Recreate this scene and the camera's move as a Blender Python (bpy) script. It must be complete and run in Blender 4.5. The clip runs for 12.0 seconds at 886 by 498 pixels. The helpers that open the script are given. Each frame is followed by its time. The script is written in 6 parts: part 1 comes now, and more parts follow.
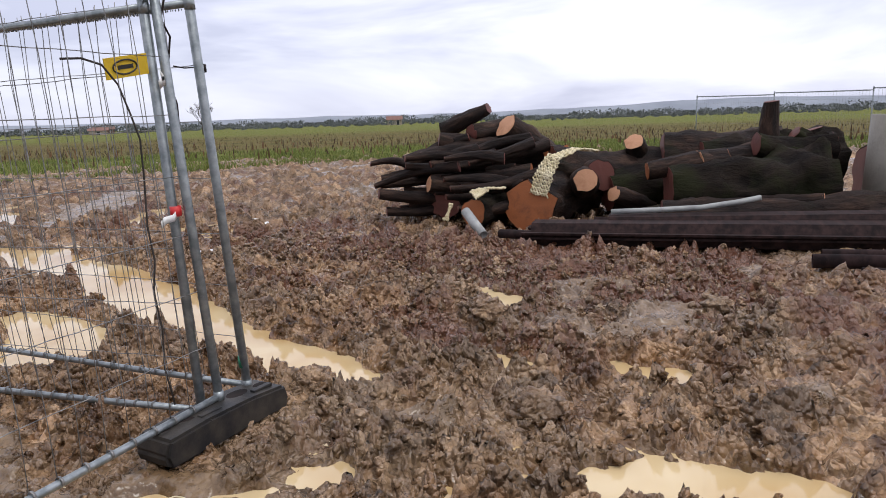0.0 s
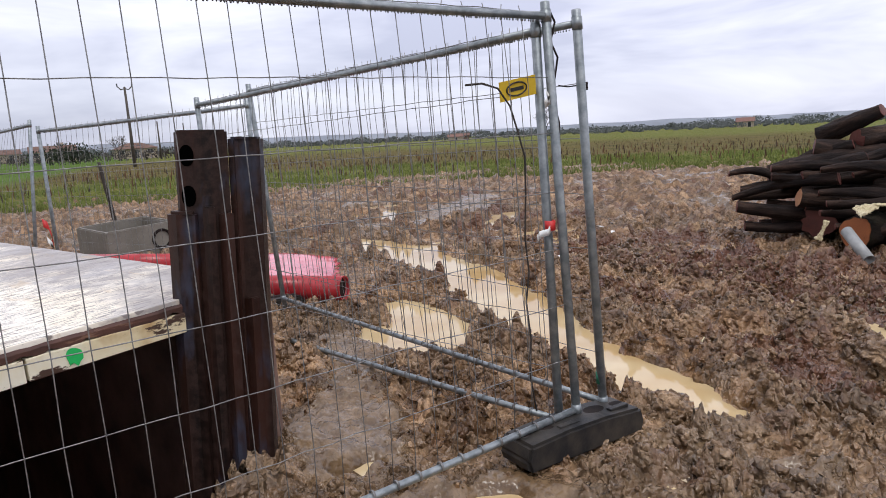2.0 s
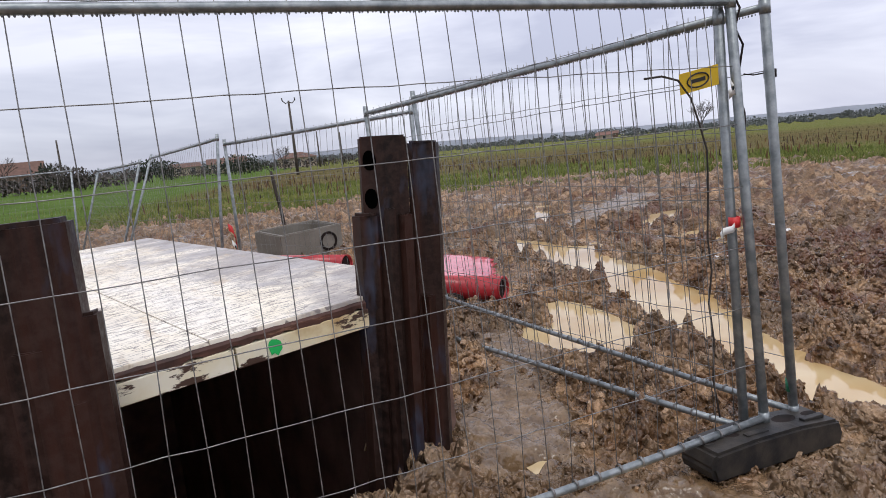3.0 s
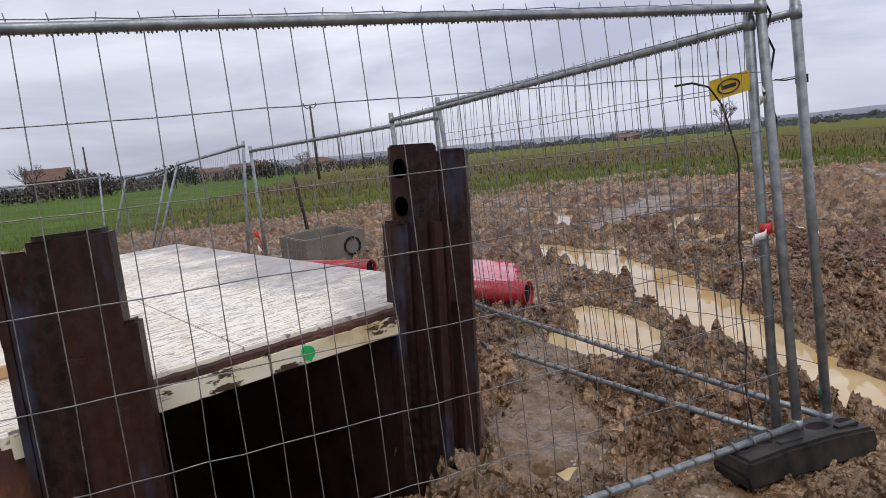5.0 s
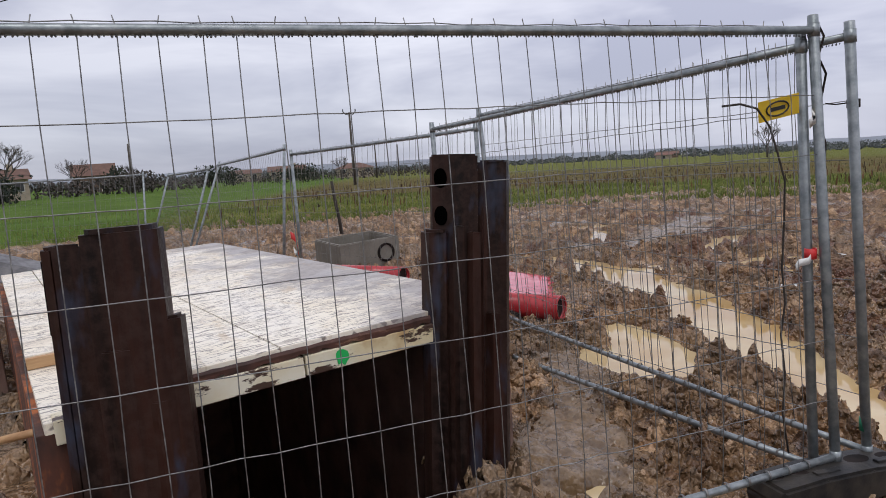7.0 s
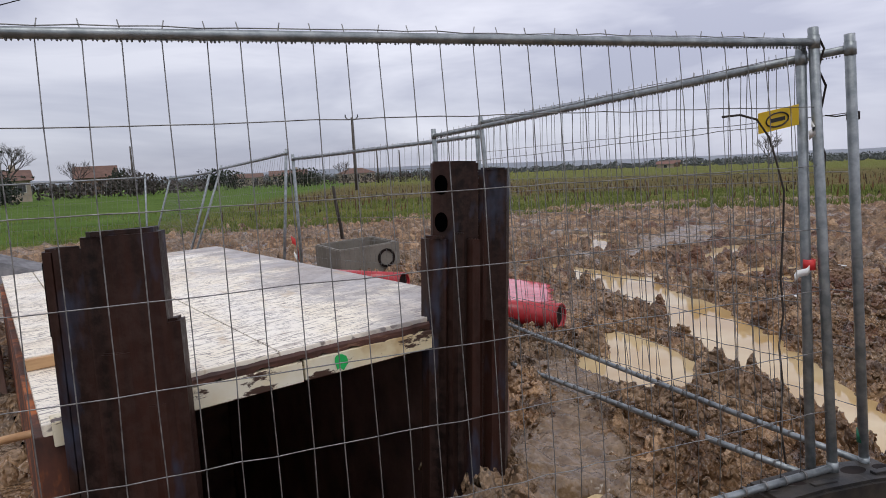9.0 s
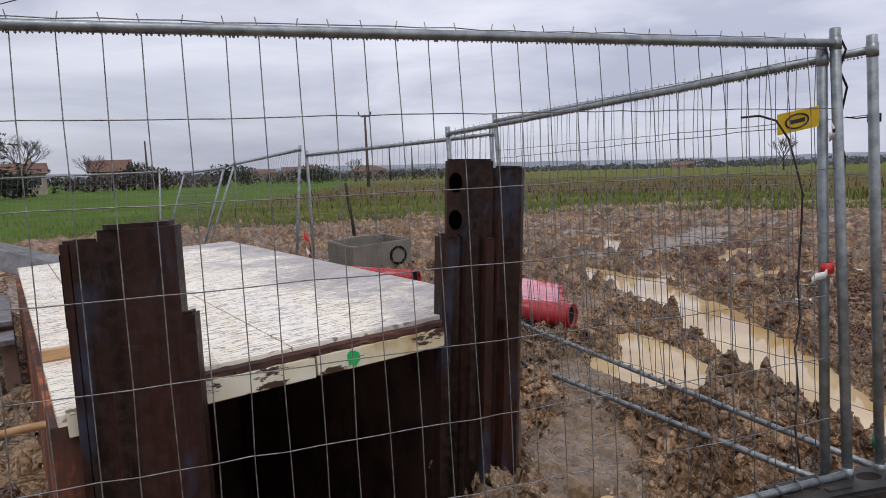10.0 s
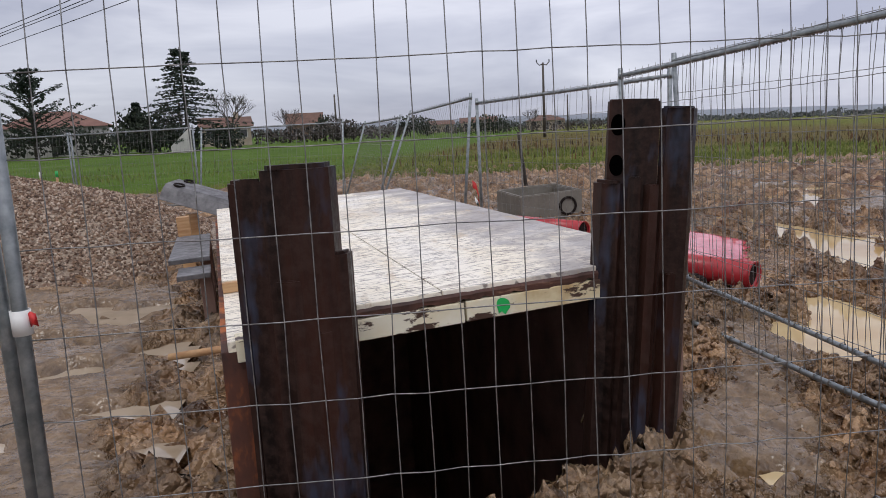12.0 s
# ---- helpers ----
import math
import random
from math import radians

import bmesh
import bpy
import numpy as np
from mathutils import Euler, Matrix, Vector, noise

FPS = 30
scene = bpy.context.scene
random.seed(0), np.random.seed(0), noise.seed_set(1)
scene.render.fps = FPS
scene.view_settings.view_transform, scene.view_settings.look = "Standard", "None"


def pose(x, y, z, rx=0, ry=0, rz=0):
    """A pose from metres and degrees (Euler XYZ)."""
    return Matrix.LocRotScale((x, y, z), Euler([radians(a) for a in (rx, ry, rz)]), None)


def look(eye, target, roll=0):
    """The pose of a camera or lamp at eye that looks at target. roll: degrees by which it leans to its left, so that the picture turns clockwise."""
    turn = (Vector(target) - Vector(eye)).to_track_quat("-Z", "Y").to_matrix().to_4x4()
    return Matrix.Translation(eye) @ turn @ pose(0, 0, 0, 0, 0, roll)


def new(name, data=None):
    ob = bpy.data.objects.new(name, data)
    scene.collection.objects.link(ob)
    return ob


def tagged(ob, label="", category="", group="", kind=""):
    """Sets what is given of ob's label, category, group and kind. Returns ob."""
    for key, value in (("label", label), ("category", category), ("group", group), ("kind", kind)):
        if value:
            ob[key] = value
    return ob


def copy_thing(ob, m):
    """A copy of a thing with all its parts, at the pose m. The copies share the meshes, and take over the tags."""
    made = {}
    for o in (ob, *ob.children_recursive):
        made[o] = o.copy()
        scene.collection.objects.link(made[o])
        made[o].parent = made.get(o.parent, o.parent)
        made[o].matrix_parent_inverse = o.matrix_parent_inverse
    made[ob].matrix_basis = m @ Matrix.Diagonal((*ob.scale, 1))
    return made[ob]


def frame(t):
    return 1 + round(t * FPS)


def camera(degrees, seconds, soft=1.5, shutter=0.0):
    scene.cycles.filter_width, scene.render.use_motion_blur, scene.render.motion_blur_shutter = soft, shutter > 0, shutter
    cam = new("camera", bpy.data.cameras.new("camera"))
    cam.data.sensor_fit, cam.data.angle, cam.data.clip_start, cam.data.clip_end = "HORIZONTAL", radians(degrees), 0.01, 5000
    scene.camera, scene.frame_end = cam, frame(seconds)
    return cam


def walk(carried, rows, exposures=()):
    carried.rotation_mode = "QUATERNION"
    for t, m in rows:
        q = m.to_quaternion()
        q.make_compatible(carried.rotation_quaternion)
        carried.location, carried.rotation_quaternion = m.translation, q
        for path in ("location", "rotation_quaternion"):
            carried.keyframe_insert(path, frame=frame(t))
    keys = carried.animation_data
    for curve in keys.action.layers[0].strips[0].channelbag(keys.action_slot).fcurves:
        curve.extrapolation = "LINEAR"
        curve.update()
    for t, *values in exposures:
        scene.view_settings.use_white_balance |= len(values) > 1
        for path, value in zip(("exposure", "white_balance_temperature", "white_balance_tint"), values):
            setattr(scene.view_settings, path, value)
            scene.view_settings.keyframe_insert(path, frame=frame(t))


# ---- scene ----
cam = camera(65.64, 12.0, soft=0.95)
ROWS = [
    (0, -2.261, -2.293, 1.418, -64.11, -11.32, -2.6),
    (0.4, -2.310, -2.176, 1.436, -48.62, -12.46, -3.48),
    (0.5, -2.378, -2.184, 1.464, -46.84, -13.92, -3.61),
    (0.8, -2.464, -2.101, 1.454, -43.69, -14.84, -1.86),
    (1, -2.481, -2.087, 1.460, -41.12, -15.82, -1.30),
    (1.5, -2.426, -2.066, 1.467, -35.06, -11.81, -1.13),
    (2, -2.311, -2.122, 1.481, -36.63, -9.48, -3.71),
    (2.5, -2.384, -2.075, 1.480, -25.71, -9.18, -5.74),
    (4.5, -2.463, -2.104, 1.504, -23.37, -7.39, -6.18),
    (5, -2.474, -2.083, 1.507, -22.71, -7.87, -6.29),
    (5.5, -2.488, -2.072, 1.509, -22.57, -7.81, -4.36),
    (6, -2.499, -2.086, 1.514, -22.34, -7.01, -4.29),
    (6.5, -2.503, -2.086, 1.512, -20.85, -7.02, -4.50),
    (8.5, -2.512, -2.094, 1.513, -19.43, -6.30, -3.50),
    (9, -2.506, -2.097, 1.514, -20.14, -6.30, -3.31),
    (9.5, -2.516, -2.088, 1.511, -19.81, -6.71, -2.65),
    (10, -2.516, -2.087, 1.512, -19.21, -6.40, -2.59),
    (10.5, -2.509, -2.084, 1.509, -18.06, -7.21, -2.06),
    (11, -2.441, -2.064, 1.492, -14.09, -8.29, -1.83),
    (11.5, -2.407, -2.032, 1.477, -8.49, -8.50, -1.86),
    (12, -2.406, -2.022, 1.474, -4.43, -9.74, -3.06),
]
walk(cam, [(t, pose(x, y, z, 90 + pitch, 0, yaw) @ pose(0, 0, 0, 0, 0, roll)) for t, x, y, z, yaw, pitch, roll in ROWS],
     exposures=[(0, 0.54), (1, 0.46), (1.5, 0.5), (2.5, 0.42), (4.5, 0.2), (5.5, 0.12), (9.5, 0.08), (12, 0.1)])

# ---- world and light: overcast winter sky ----
def sky_world():
    w = bpy.data.worlds.new("overcast_sky")
    scene.world = w
    w.use_nodes = True
    nt = w.node_tree
    nt.nodes.clear()
    out = nt.nodes.new("ShaderNodeOutputWorld")
    bg = nt.nodes.new("ShaderNodeBackground")
    sky = nt.nodes.new("ShaderNodeTexSky")
    sky.sky_type = "NISHITA"
    sky.sun_disc = False
    sky.sun_elevation = radians(28)
    sky.sun_rotation = radians(160)
    dim = nt.nodes.new("ShaderNodeMix")
    dim.data_type = "RGBA"
    dim.blend_type = "MULTIPLY"
    dim.inputs[0].default_value = 1.0
    dim.inputs[7].default_value = (0.1, 0.1, 0.1, 1)
    nt.links.new(sky.outputs[0], dim.inputs[6])
    tc = nt.nodes.new("ShaderNodeTexCoord")
    mp = nt.nodes.new("ShaderNodeMapping")
    mp.inputs["Scale"].default_value = (1.0, 1.0, 4.5)
    nt.links.new(tc.outputs["Generated"], mp.inputs[0])
    n1 = nt.nodes.new("ShaderNodeTexNoise")
    n1.inputs["Scale"].default_value = 2.2
    n1.inputs["Detail"].default_value = 5
    n1.inputs["Roughness"].default_value = 0.55
    n1.inputs["Distortion"].default_value = 0.4
    nt.links.new(mp.outputs[0], n1.inputs["Vector"])
    ramp = nt.nodes.new("ShaderNodeValToRGB")
    e = ramp.color_ramp.elements
    e[0].position, e[0].color = 0.36, (0.46, 0.47, 0.58, 1)
    e[1].position, e[1].color = 0.64, (0.8, 0.8, 0.88, 1)
    nt.links.new(n1.outputs[0], ramp.inputs[0])
    sep = nt.nodes.new("ShaderNodeSeparateXYZ")
    nt.links.new(tc.outputs["Generated"], sep.inputs[0])
    up = nt.nodes.new("ShaderNodeValToRGB")
    u = up.color_ramp.elements
    u[0].position, u[0].color = 0.0, (0.86, 0.88, 0.92, 1)
    u[1].position, u[1].color = 0.42, (1.35, 1.34, 1.33, 1)
    mid = up.color_ramp.elements.new(0.12)
    mid.color = (0.92, 0.93, 0.97, 1)
    nt.links.new(sep.outputs[2], up.inputs[0])
    mul = nt.nodes.new("ShaderNodeMix")
    mul.data_type = "RGBA"
    mul.blend_type = "MULTIPLY"
    mul.inputs[0].default_value = 1.0
    nt.links.new(ramp.outputs[0], mul.inputs[6])
    nt.links.new(up.outputs[0], mul.inputs[7])
    mix = nt.nodes.new("ShaderNodeMix")
    mix.data_type = "RGBA"
    mix.inputs[0].default_value = 0.9
    nt.links.new(dim.outputs[2], mix.inputs[6])
    # the cloud is thinner towards the east
    east = nt.nodes.new("ShaderNodeMath")
    east.operation = "MULTIPLY_ADD"
    nt.links.new(sep.outputs[0], east.inputs[0])
    east.inputs[1].default_value, east.inputs[2].default_value = 0.24, 0.95
    thin = nt.nodes.new("ShaderNodeVectorMath")
    thin.operation = "SCALE"
    nt.links.new(mul.outputs[2], thin.inputs[0])
    nt.links.new(east.outputs[0], thin.inputs["Scale"])
    nt.links.new(thin.outputs[0], mix.inputs[7])
    nt.links.new(mix.outputs[2], bg.inputs[0])
    bg.inputs[1].default_value = 1.0
    nt.links.new(bg.outputs[0], out.inputs[0])


sky_world()
sun = new("sun", bpy.data.lights.new("sun", "SUN"))
sun.data.energy, sun.data.angle, sun.data.color = 0.9, radians(25), (1, 0.97, 0.93)
sun.matrix_world = look((0, 0, 30), (6, 14, 0))


# ---- materials ----
class Mat:
    """A small builder of node materials."""

    def __init__(self, name, color=(0.5, 0.5, 0.5), rough=0.6, metal=0.0):
        self.m = bpy.data.materials.new(name)
        self.m.use_nodes = True
        self.nt = self.m.node_tree
        self.b = self.nt.nodes["Principled BSDF"]
        self.b.inputs["Base Color"].default_value = (*color, 1)
        self.b.inputs["Roughness"].default_value = rough
        self.b.inputs["Metallic"].default_value = metal
        self.tc = self.nt.nodes.new("ShaderNodeTexCoord")
        self.vec = self.tc.outputs["Object"]

    def node(self, kind, **inputs):
        n = self.nt.nodes.new("ShaderNode" + kind)
        for k, v in inputs.items():
            n.inputs[k.replace("_", " ")].default_value = v
        return n

    def link(self, a, b):
        self.nt.links.new(a, b)

    def world_space(self):
        self.vec = self.node("NewGeometry").outputs["Position"]
        return self

    def turned(self, angle, x, y):
        mp = self.node("Mapping")
        mp.inputs["Rotation"].default_value = (0, 0, angle)
        mp.inputs["Scale"].default_value = (x, y, 1)
        self.link(self.vec, mp.inputs[0])
        return mp.outputs[0]

    def stretched(self, x, y, z):
        mp = self.node("Mapping")
        mp.inputs["Scale"].default_value = (x, y, z)
        self.link(self.vec, mp.inputs[0])
        return mp.outputs[0]

    def noise(self, scale, detail=4, rough=0.55, vec=None, distortion=0.0):
        n = self.node("TexNoise", Scale=scale, Detail=detail, Roughness=rough, Distortion=distortion)
        self.link(vec or self.vec, n.inputs["Vector"])
        return n.outputs[0]

    def voronoi(self, scale, feature="F1", vec=None):
        n = self.node("TexVoronoi", Scale=scale)
        n.feature = feature
        self.link(vec or self.vec, n.inputs["Vector"])
        return n

    def ramp(self, fac, *stops):
        r = self.node("ValToRGB")
        el = r.color_ramp.elements
        while len(el) < len(stops):
            el.new(0.5)
        for e, (p, c) in zip(el, stops):
            e.position = p
            e.color = (*c, 1) if isinstance(c, tuple) else (c, c, c, 1)
        self.link(fac, r.inputs[0])
        return r.outputs[0]

    def mix(self, fac, a, b, blend="MIX"):
        m = self.node("Mix")
        m.data_type, m.blend_type = "RGBA", blend
        for s, v in ((0, fac), (6, a), (7, b)):
            if isinstance(v, (int, float)):
                m.inputs[s].default_value = v if s == 0 else (v, v, v, 1)
            elif isinstance(v, tuple):
                m.inputs[s].default_value = (*v, 1)
            else:
                self.link(v, m.inputs[s])
        return m.outputs[2]

    def math(self, op, a, b=0.0):
        m = self.node("Math")
        m.operation = op
        for s, v in enumerate((a, b)):
            if isinstance(v, (int, float)):
                m.inputs[s].default_value = v
            else:
                self.link(v, m.inputs[s])
        return m.outputs[0]

    def warped(self, amount):
        n = self.node("TexNoise", Scale=5.0, Detail=3.0)
        self.link(self.vec, n.inputs["Vector"])
        s = self.node("VectorMath")
        s.operation = "SCALE"
        s.inputs["Scale"].default_value = amount
        self.link(n.outputs[1], s.inputs[0])
        v = self.node("VectorMath")
        self.link(self.vec, v.inputs[0])
        self.link(s.outputs[0], v.inputs[1])
        return v.outputs[0]

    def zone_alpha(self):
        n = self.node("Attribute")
        n.attribute_name = "bark_and_far_shade"
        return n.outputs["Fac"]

    def color(self, sock):
        self.link(sock, self.b.inputs["Base Color"])
        return self

    def rough(self, sock):
        self.link(sock, self.b.inputs["Roughness"])
        return self

    def bump(self, sock, strength=0.4, distance=0.01):
        n = self.node("Bump", Strength=strength, Distance=distance)
        self.link(sock, n.inputs["Height"])
        self.link(n.outputs[0], self.b.inputs["Normal"])
        return self


def make_materials():
    M = {}
    # mud, grass and fields on the one ground sheet
    a = Mat("ground_mud_and_field").world_space()
    nt = a.nt
    big = a.noise(0.55, 5, 0.6)
    fine = a.noise(9, 6, 0.65)
    grit = a.noise(55, 4, 0.7)
    clod = a.noise(3.2, 5, 0.6)
    mud = a.ramp(clod, (0.38, (0.12, 0.06, 0.029)), (0.5, (0.285, 0.165, 0.083)), (0.62, (0.45, 0.29, 0.165)))
    grey = a.ramp(fine, (0.38, (0.16, 0.098, 0.054)), (0.62, (0.35, 0.245, 0.15)))
    mud = a.mix(a.ramp(big, (0.45, 0.0), (0.6, 0.85)), mud, grey)
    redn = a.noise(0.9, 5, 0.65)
    # dark red soil mask, also carrying the shade painted on the far mud
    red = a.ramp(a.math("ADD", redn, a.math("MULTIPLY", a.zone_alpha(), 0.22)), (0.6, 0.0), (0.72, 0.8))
    tone = a.voronoi(7.5, vec=a.warped(0.35))
    mud = a.mix(0.7, mud, a.ramp(tone.outputs["Color"], (0.15, 0.4), (0.5, 0.9), (0.85, 1.4)), "MULTIPLY")
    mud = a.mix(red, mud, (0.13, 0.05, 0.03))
    silt = a.node("Attribute")
    silt.attribute_name = "silt"
    siltn = a.ramp(a.math("ADD", silt.outputs["Fac"], a.math("MULTIPLY", a.math("SUBTRACT", a.noise(2.8, 6, 0.7), 0.5), 1.3)), (0.42, 0.0), (0.66, 0.85))
    mud = a.mix(siltn, mud, a.ramp(fine, (0.38, (0.1, 0.061, 0.03)), (0.62, (0.21, 0.138, 0.074))))
    mud = a.mix(a.ramp(grit, (0.34, 0.5), (0.46, 0.0)), mud, (0.06, 0.04, 0.025))
    grass = a.ramp(a.noise(1.7, 6, 0.7), (0.4, (0.085, 0.095, 0.02)), (0.5, (0.15, 0.175, 0.035)), (0.62, (0.19, 0.155, 0.06)))
    straw = a.ramp(a.noise(0.3, 7, 0.75), (0.4, (0.07, 0.065, 0.018)), (0.5, (0.15, 0.105, 0.042)), (0.6, (0.12, 0.105, 0.033)))
    lawn = a.ramp(a.noise(0.25, 6, 0.7), (0.36, (0.07, 0.125, 0.018)), (0.64, (0.115, 0.185, 0.033)))
    zone = a.node("Attribute")
    zone.attribute_name = "zone"
    zs = a.node("SeparateColor")
    a.link(zone.outputs["Color"], zs.inputs[0])
    gn = a.math("ADD", zs.outputs[0], a.math("MULTIPLY", a.math("SUBTRACT", a.noise(0.9, 6, 0.7), 0.5), 1.1))
    gfac = a.ramp(gn, (0.45, 0.0), (0.6, 1.0))
    col = a.mix(gfac, mud, grass)
    col = a.mix(zs.outputs[1], col, straw)
    col = a.mix(zs.outputs[2], col, lawn)
    a.color(col)
    height = a.node("SeparateXYZ")
    a.link(a.vec, height.inputs[0])
    wet = a.ramp(a.math("ADD", a.math("MULTIPLY", height.outputs[2], 4.0), a.math("MULTIPLY", a.noise(2.1, 4, 0.6), 0.9)), (0.5, 0.12), (0.85, 0.42))
    away = a.node("VectorMath")
    away.operation = "LENGTH"
    a.link(a.vec, away.inputs[0])
    wet = a.mix(a.ramp(a.math("MULTIPLY", away.outputs["Value"], 0.05), (0.25, 0.0), (0.6, 0.9)), wet, a.ramp(a.noise(1.4, 5, 0.6), (0.42, 0.3), (0.5, 0.8)))
    wet = a.mix(siltn, wet, a.ramp(a.noise(1.9, 5, 0.6), (0.44, 0.045), (0.58, 0.3)))
    a.rough(a.mix(gfac, wet, 0.9))
    a.link(a.mix(gfac, 0.6, 0.1), a.b.inputs["Specular IOR Level"])
    lumps = a.voronoi(5.5, vec=a.warped(0.3)).outputs["Distance"]
    rough_part = a.math("SUBTRACT", 1.0, a.math("MULTIPLY", siltn, 0.95))
    soft_part = a.math("MULTIPLY", a.math("MULTIPLY", siltn, a.noise(5.5, 3, 0.5)), 0.45)
    a.bump(a.math("ADD", soft_part, a.math("MULTIPLY", rough_part, a.math("ADD", a.math("MULTIPLY", lumps, -1.6), a.math("ADD", a.noise(17, 4, 0.55), a.math("MULTIPLY", a.voronoi(24, vec=a.warped(0.12)).outputs["Distance"], -0.9))))), 0.9, 0.055)
    M["ground"] = a.m
    # clods
    a = Mat("mud_clod").world_space()
    a.color(a.ramp(a.noise(7, 5, 0.6), (0.36, (0.13, 0.072, 0.038)), (0.5, (0.26, 0.158, 0.088)), (0.64, (0.38, 0.26, 0.16))))
    a.rough(a.ramp(a.noise(6, 3), (0.4, 0.15), (0.65, 0.6)))
    a.bump(a.noise(40, 6, 0.7), 0.8, 0.012)
    M["clod"] = a.m
    # muddy water
    a = Mat("muddy_water", (0.5, 0.36, 0.18), 0.06).world_space()
    a.color(a.ramp(a.noise(1.1, 3), (0.36, (0.5, 0.33, 0.14)), (0.6, (0.62, 0.48, 0.27))))
    a.b.inputs["Specular IOR Level"].default_value = 0.6
    a.bump(a.noise(14, 2), 0.03, 0.003)
    M["water"] = a.m
    a = Mat("rainwater_film", (0.3, 0.24, 0.17), 0.04).world_space()
    a.color(a.ramp(a.noise(2.1, 3), (0.36, (0.3, 0.235, 0.16)), (0.6, (0.43, 0.35, 0.26))))
    a.b.inputs["Specular IOR Level"].default_value = 0.8
    M["film"] = a.m
    # galvanised steel
    a = Mat("galvanised_steel", (0.3, 0.33, 0.34), 0.42, 0.75)
    a.color(a.ramp(a.noise(18, 5, 0.6), (0.36, (0.19, 0.215, 0.225)), (0.64, (0.34, 0.365, 0.375))))
    a.rough(a.ramp(a.noise(30, 4), (0.3, 0.32), (0.7, 0.55)))
    a.bump(a.noise(60, 3), 0.15, 0.002)
    M["galv"] = a.m
    a = Mat("wire_steel", (0.22, 0.22, 0.22), 0.5, 0.6)
    a.color(a.ramp(a.noise(25, 4), (0.35, (0.12, 0.115, 0.115)), (0.7, (0.33, 0.33, 0.32))))
    M["wire"] = a.m
    # rusty sheet piling
    a = Mat("rusted_steel", (0.06, 0.03, 0.022), 0.5, 0.1)
    a.b.inputs["Specular IOR Level"].default_value = 0.22
    st = a.noise(3.2, 5, 0.55, a.stretched(3.2, 3.2, 0.25))
    sp = a.noise(26, 6, 0.65)
    c = a.ramp(st, (0.38, (0.008, 0.0045, 0.0038)), (0.5, (0.021, 0.0095, 0.007)), (0.62, (0.04, 0.015, 0.01)))
    c = a.mix(a.ramp(sp, (0.42, 0.0), (0.7, 0.6)), c, (0.058, 0.033, 0.026))
    # bluish sheen painted into the rust colour as drawn-out noise patches
    blue = a.noise(2.6, 4, 0.6, a.stretched(2.0, 2.0, 0.7))
    c = a.mix(a.ramp(blue, (0.56, 0.0), (0.66, 0.75)), c, (0.045, 0.054, 0.085))
    a.color(c)
    a.rough(a.ramp(sp, (0.35, 0.38), (0.7, 0.68)))
    a.bump(a.math("ADD", sp, a.math("MULTIPLY", st, 1.5)), 0.35, 0.006)
    M["rust"] = a.m
    a = Mat("orange_rust", (0.3, 0.1, 0.03), 0.75)
    a.color(a.ramp(a.noise(3, 5, 0.65, a.stretched(1.5, 1.5, 0.7)), (0.35, (0.045, 0.02, 0.015)), (0.5, (0.1, 0.034, 0.019)), (0.64, (0.4, 0.115, 0.028))))
    a.bump(a.noise(30, 5, 0.7), 0.4, 0.005)
    M["orange"] = a.m
    a = Mat("trench_dark_steel", (0.02, 0.015, 0.013), 0.6, 0.2)
    a.color(a.ramp(a.noise(3, 5, 0.6), (0.35, (0.15, 0.095, 0.076)), (0.65, (0.32, 0.2, 0.155))))
    a.bump(a.noise(12, 4), 0.3, 0.006)
    M["dark"] = a.m
    # worn white boards
    a = Mat("worn_white_board", (0.75, 0.71, 0.62), 0.45)
    scr = a.noise(5, 6, 0.65, a.stretched(0.7, 3.5, 1), 1.2)
    blot = a.noise(1.3, 5, 0.6)
    c = a.ramp(blot, (0.36, (0.9, 0.85, 0.75)), (0.52, (0.87, 0.8, 0.66)), (0.66, (0.74, 0.66, 0.54)))
    c = a.mix(a.ramp(scr, (0.545, 0.0), (0.61, 0.5)), c, (0.3, 0.24, 0.2))
    for turn, sc in ((0.9, 13), (-0.5, 11), (0.25, 15)):
        dash = a.noise(sc, 2, 0.4, a.turned(turn, 1.0, 6.0), 0.3)
        c = a.mix(a.ramp(dash, (0.63, 0.0), (0.66, 0.85)), c, (0.16, 0.125, 0.11))
    sx = a.node("SeparateXYZ")
    a.link(a.vec, sx.inputs[0])
    wetn = a.math("ADD", a.math("MULTIPLY", sx.outputs[0], 0.3), a.math("MULTIPLY", a.noise(2.2, 6, 0.7), 0.9))
    c = a.mix(a.ramp(wetn, (0.84, 0.0), (1.0, 0.8)), c, (0.27, 0.245, 0.25))
    c = a.mix(a.ramp(a.noise(3.4, 6, 0.7, a.stretched(2.5, 0.6, 1)), (0.58, 0.0), (0.66, 0.5)), c, (0.5, 0.36, 0.2))
    spot = a.voronoi(3.1)
    c = a.mix(a.ramp(spot.outputs["Distance"], (0.03, 0.9), (0.05, 0.0)), c, (0.08, 0.06, 0.05))
    a.color(c)
    a.rough(a.ramp(a.noise(4, 4), (0.4, 0.3), (0.6, 0.62)))
    a.bump(scr, 0.06, 0.003)
    M["board"] = a.m
    a = Mat("dull_wet_steel", (0.12, 0.12, 0.13), 0.4, 0.1)
    a.color(a.ramp(a.noise(7, 5, 0.65), (0.36, (0.07, 0.068, 0.072)), (0.64, (0.17, 0.165, 0.17))))
    a.rough(a.ramp(a.noise(12, 4), (0.35, 0.3), (0.65, 0.55)))
    M["dullsteel"] = a.m
    a = Mat("white_rusting_paint", (0.72, 0.68, 0.55), 0.45)
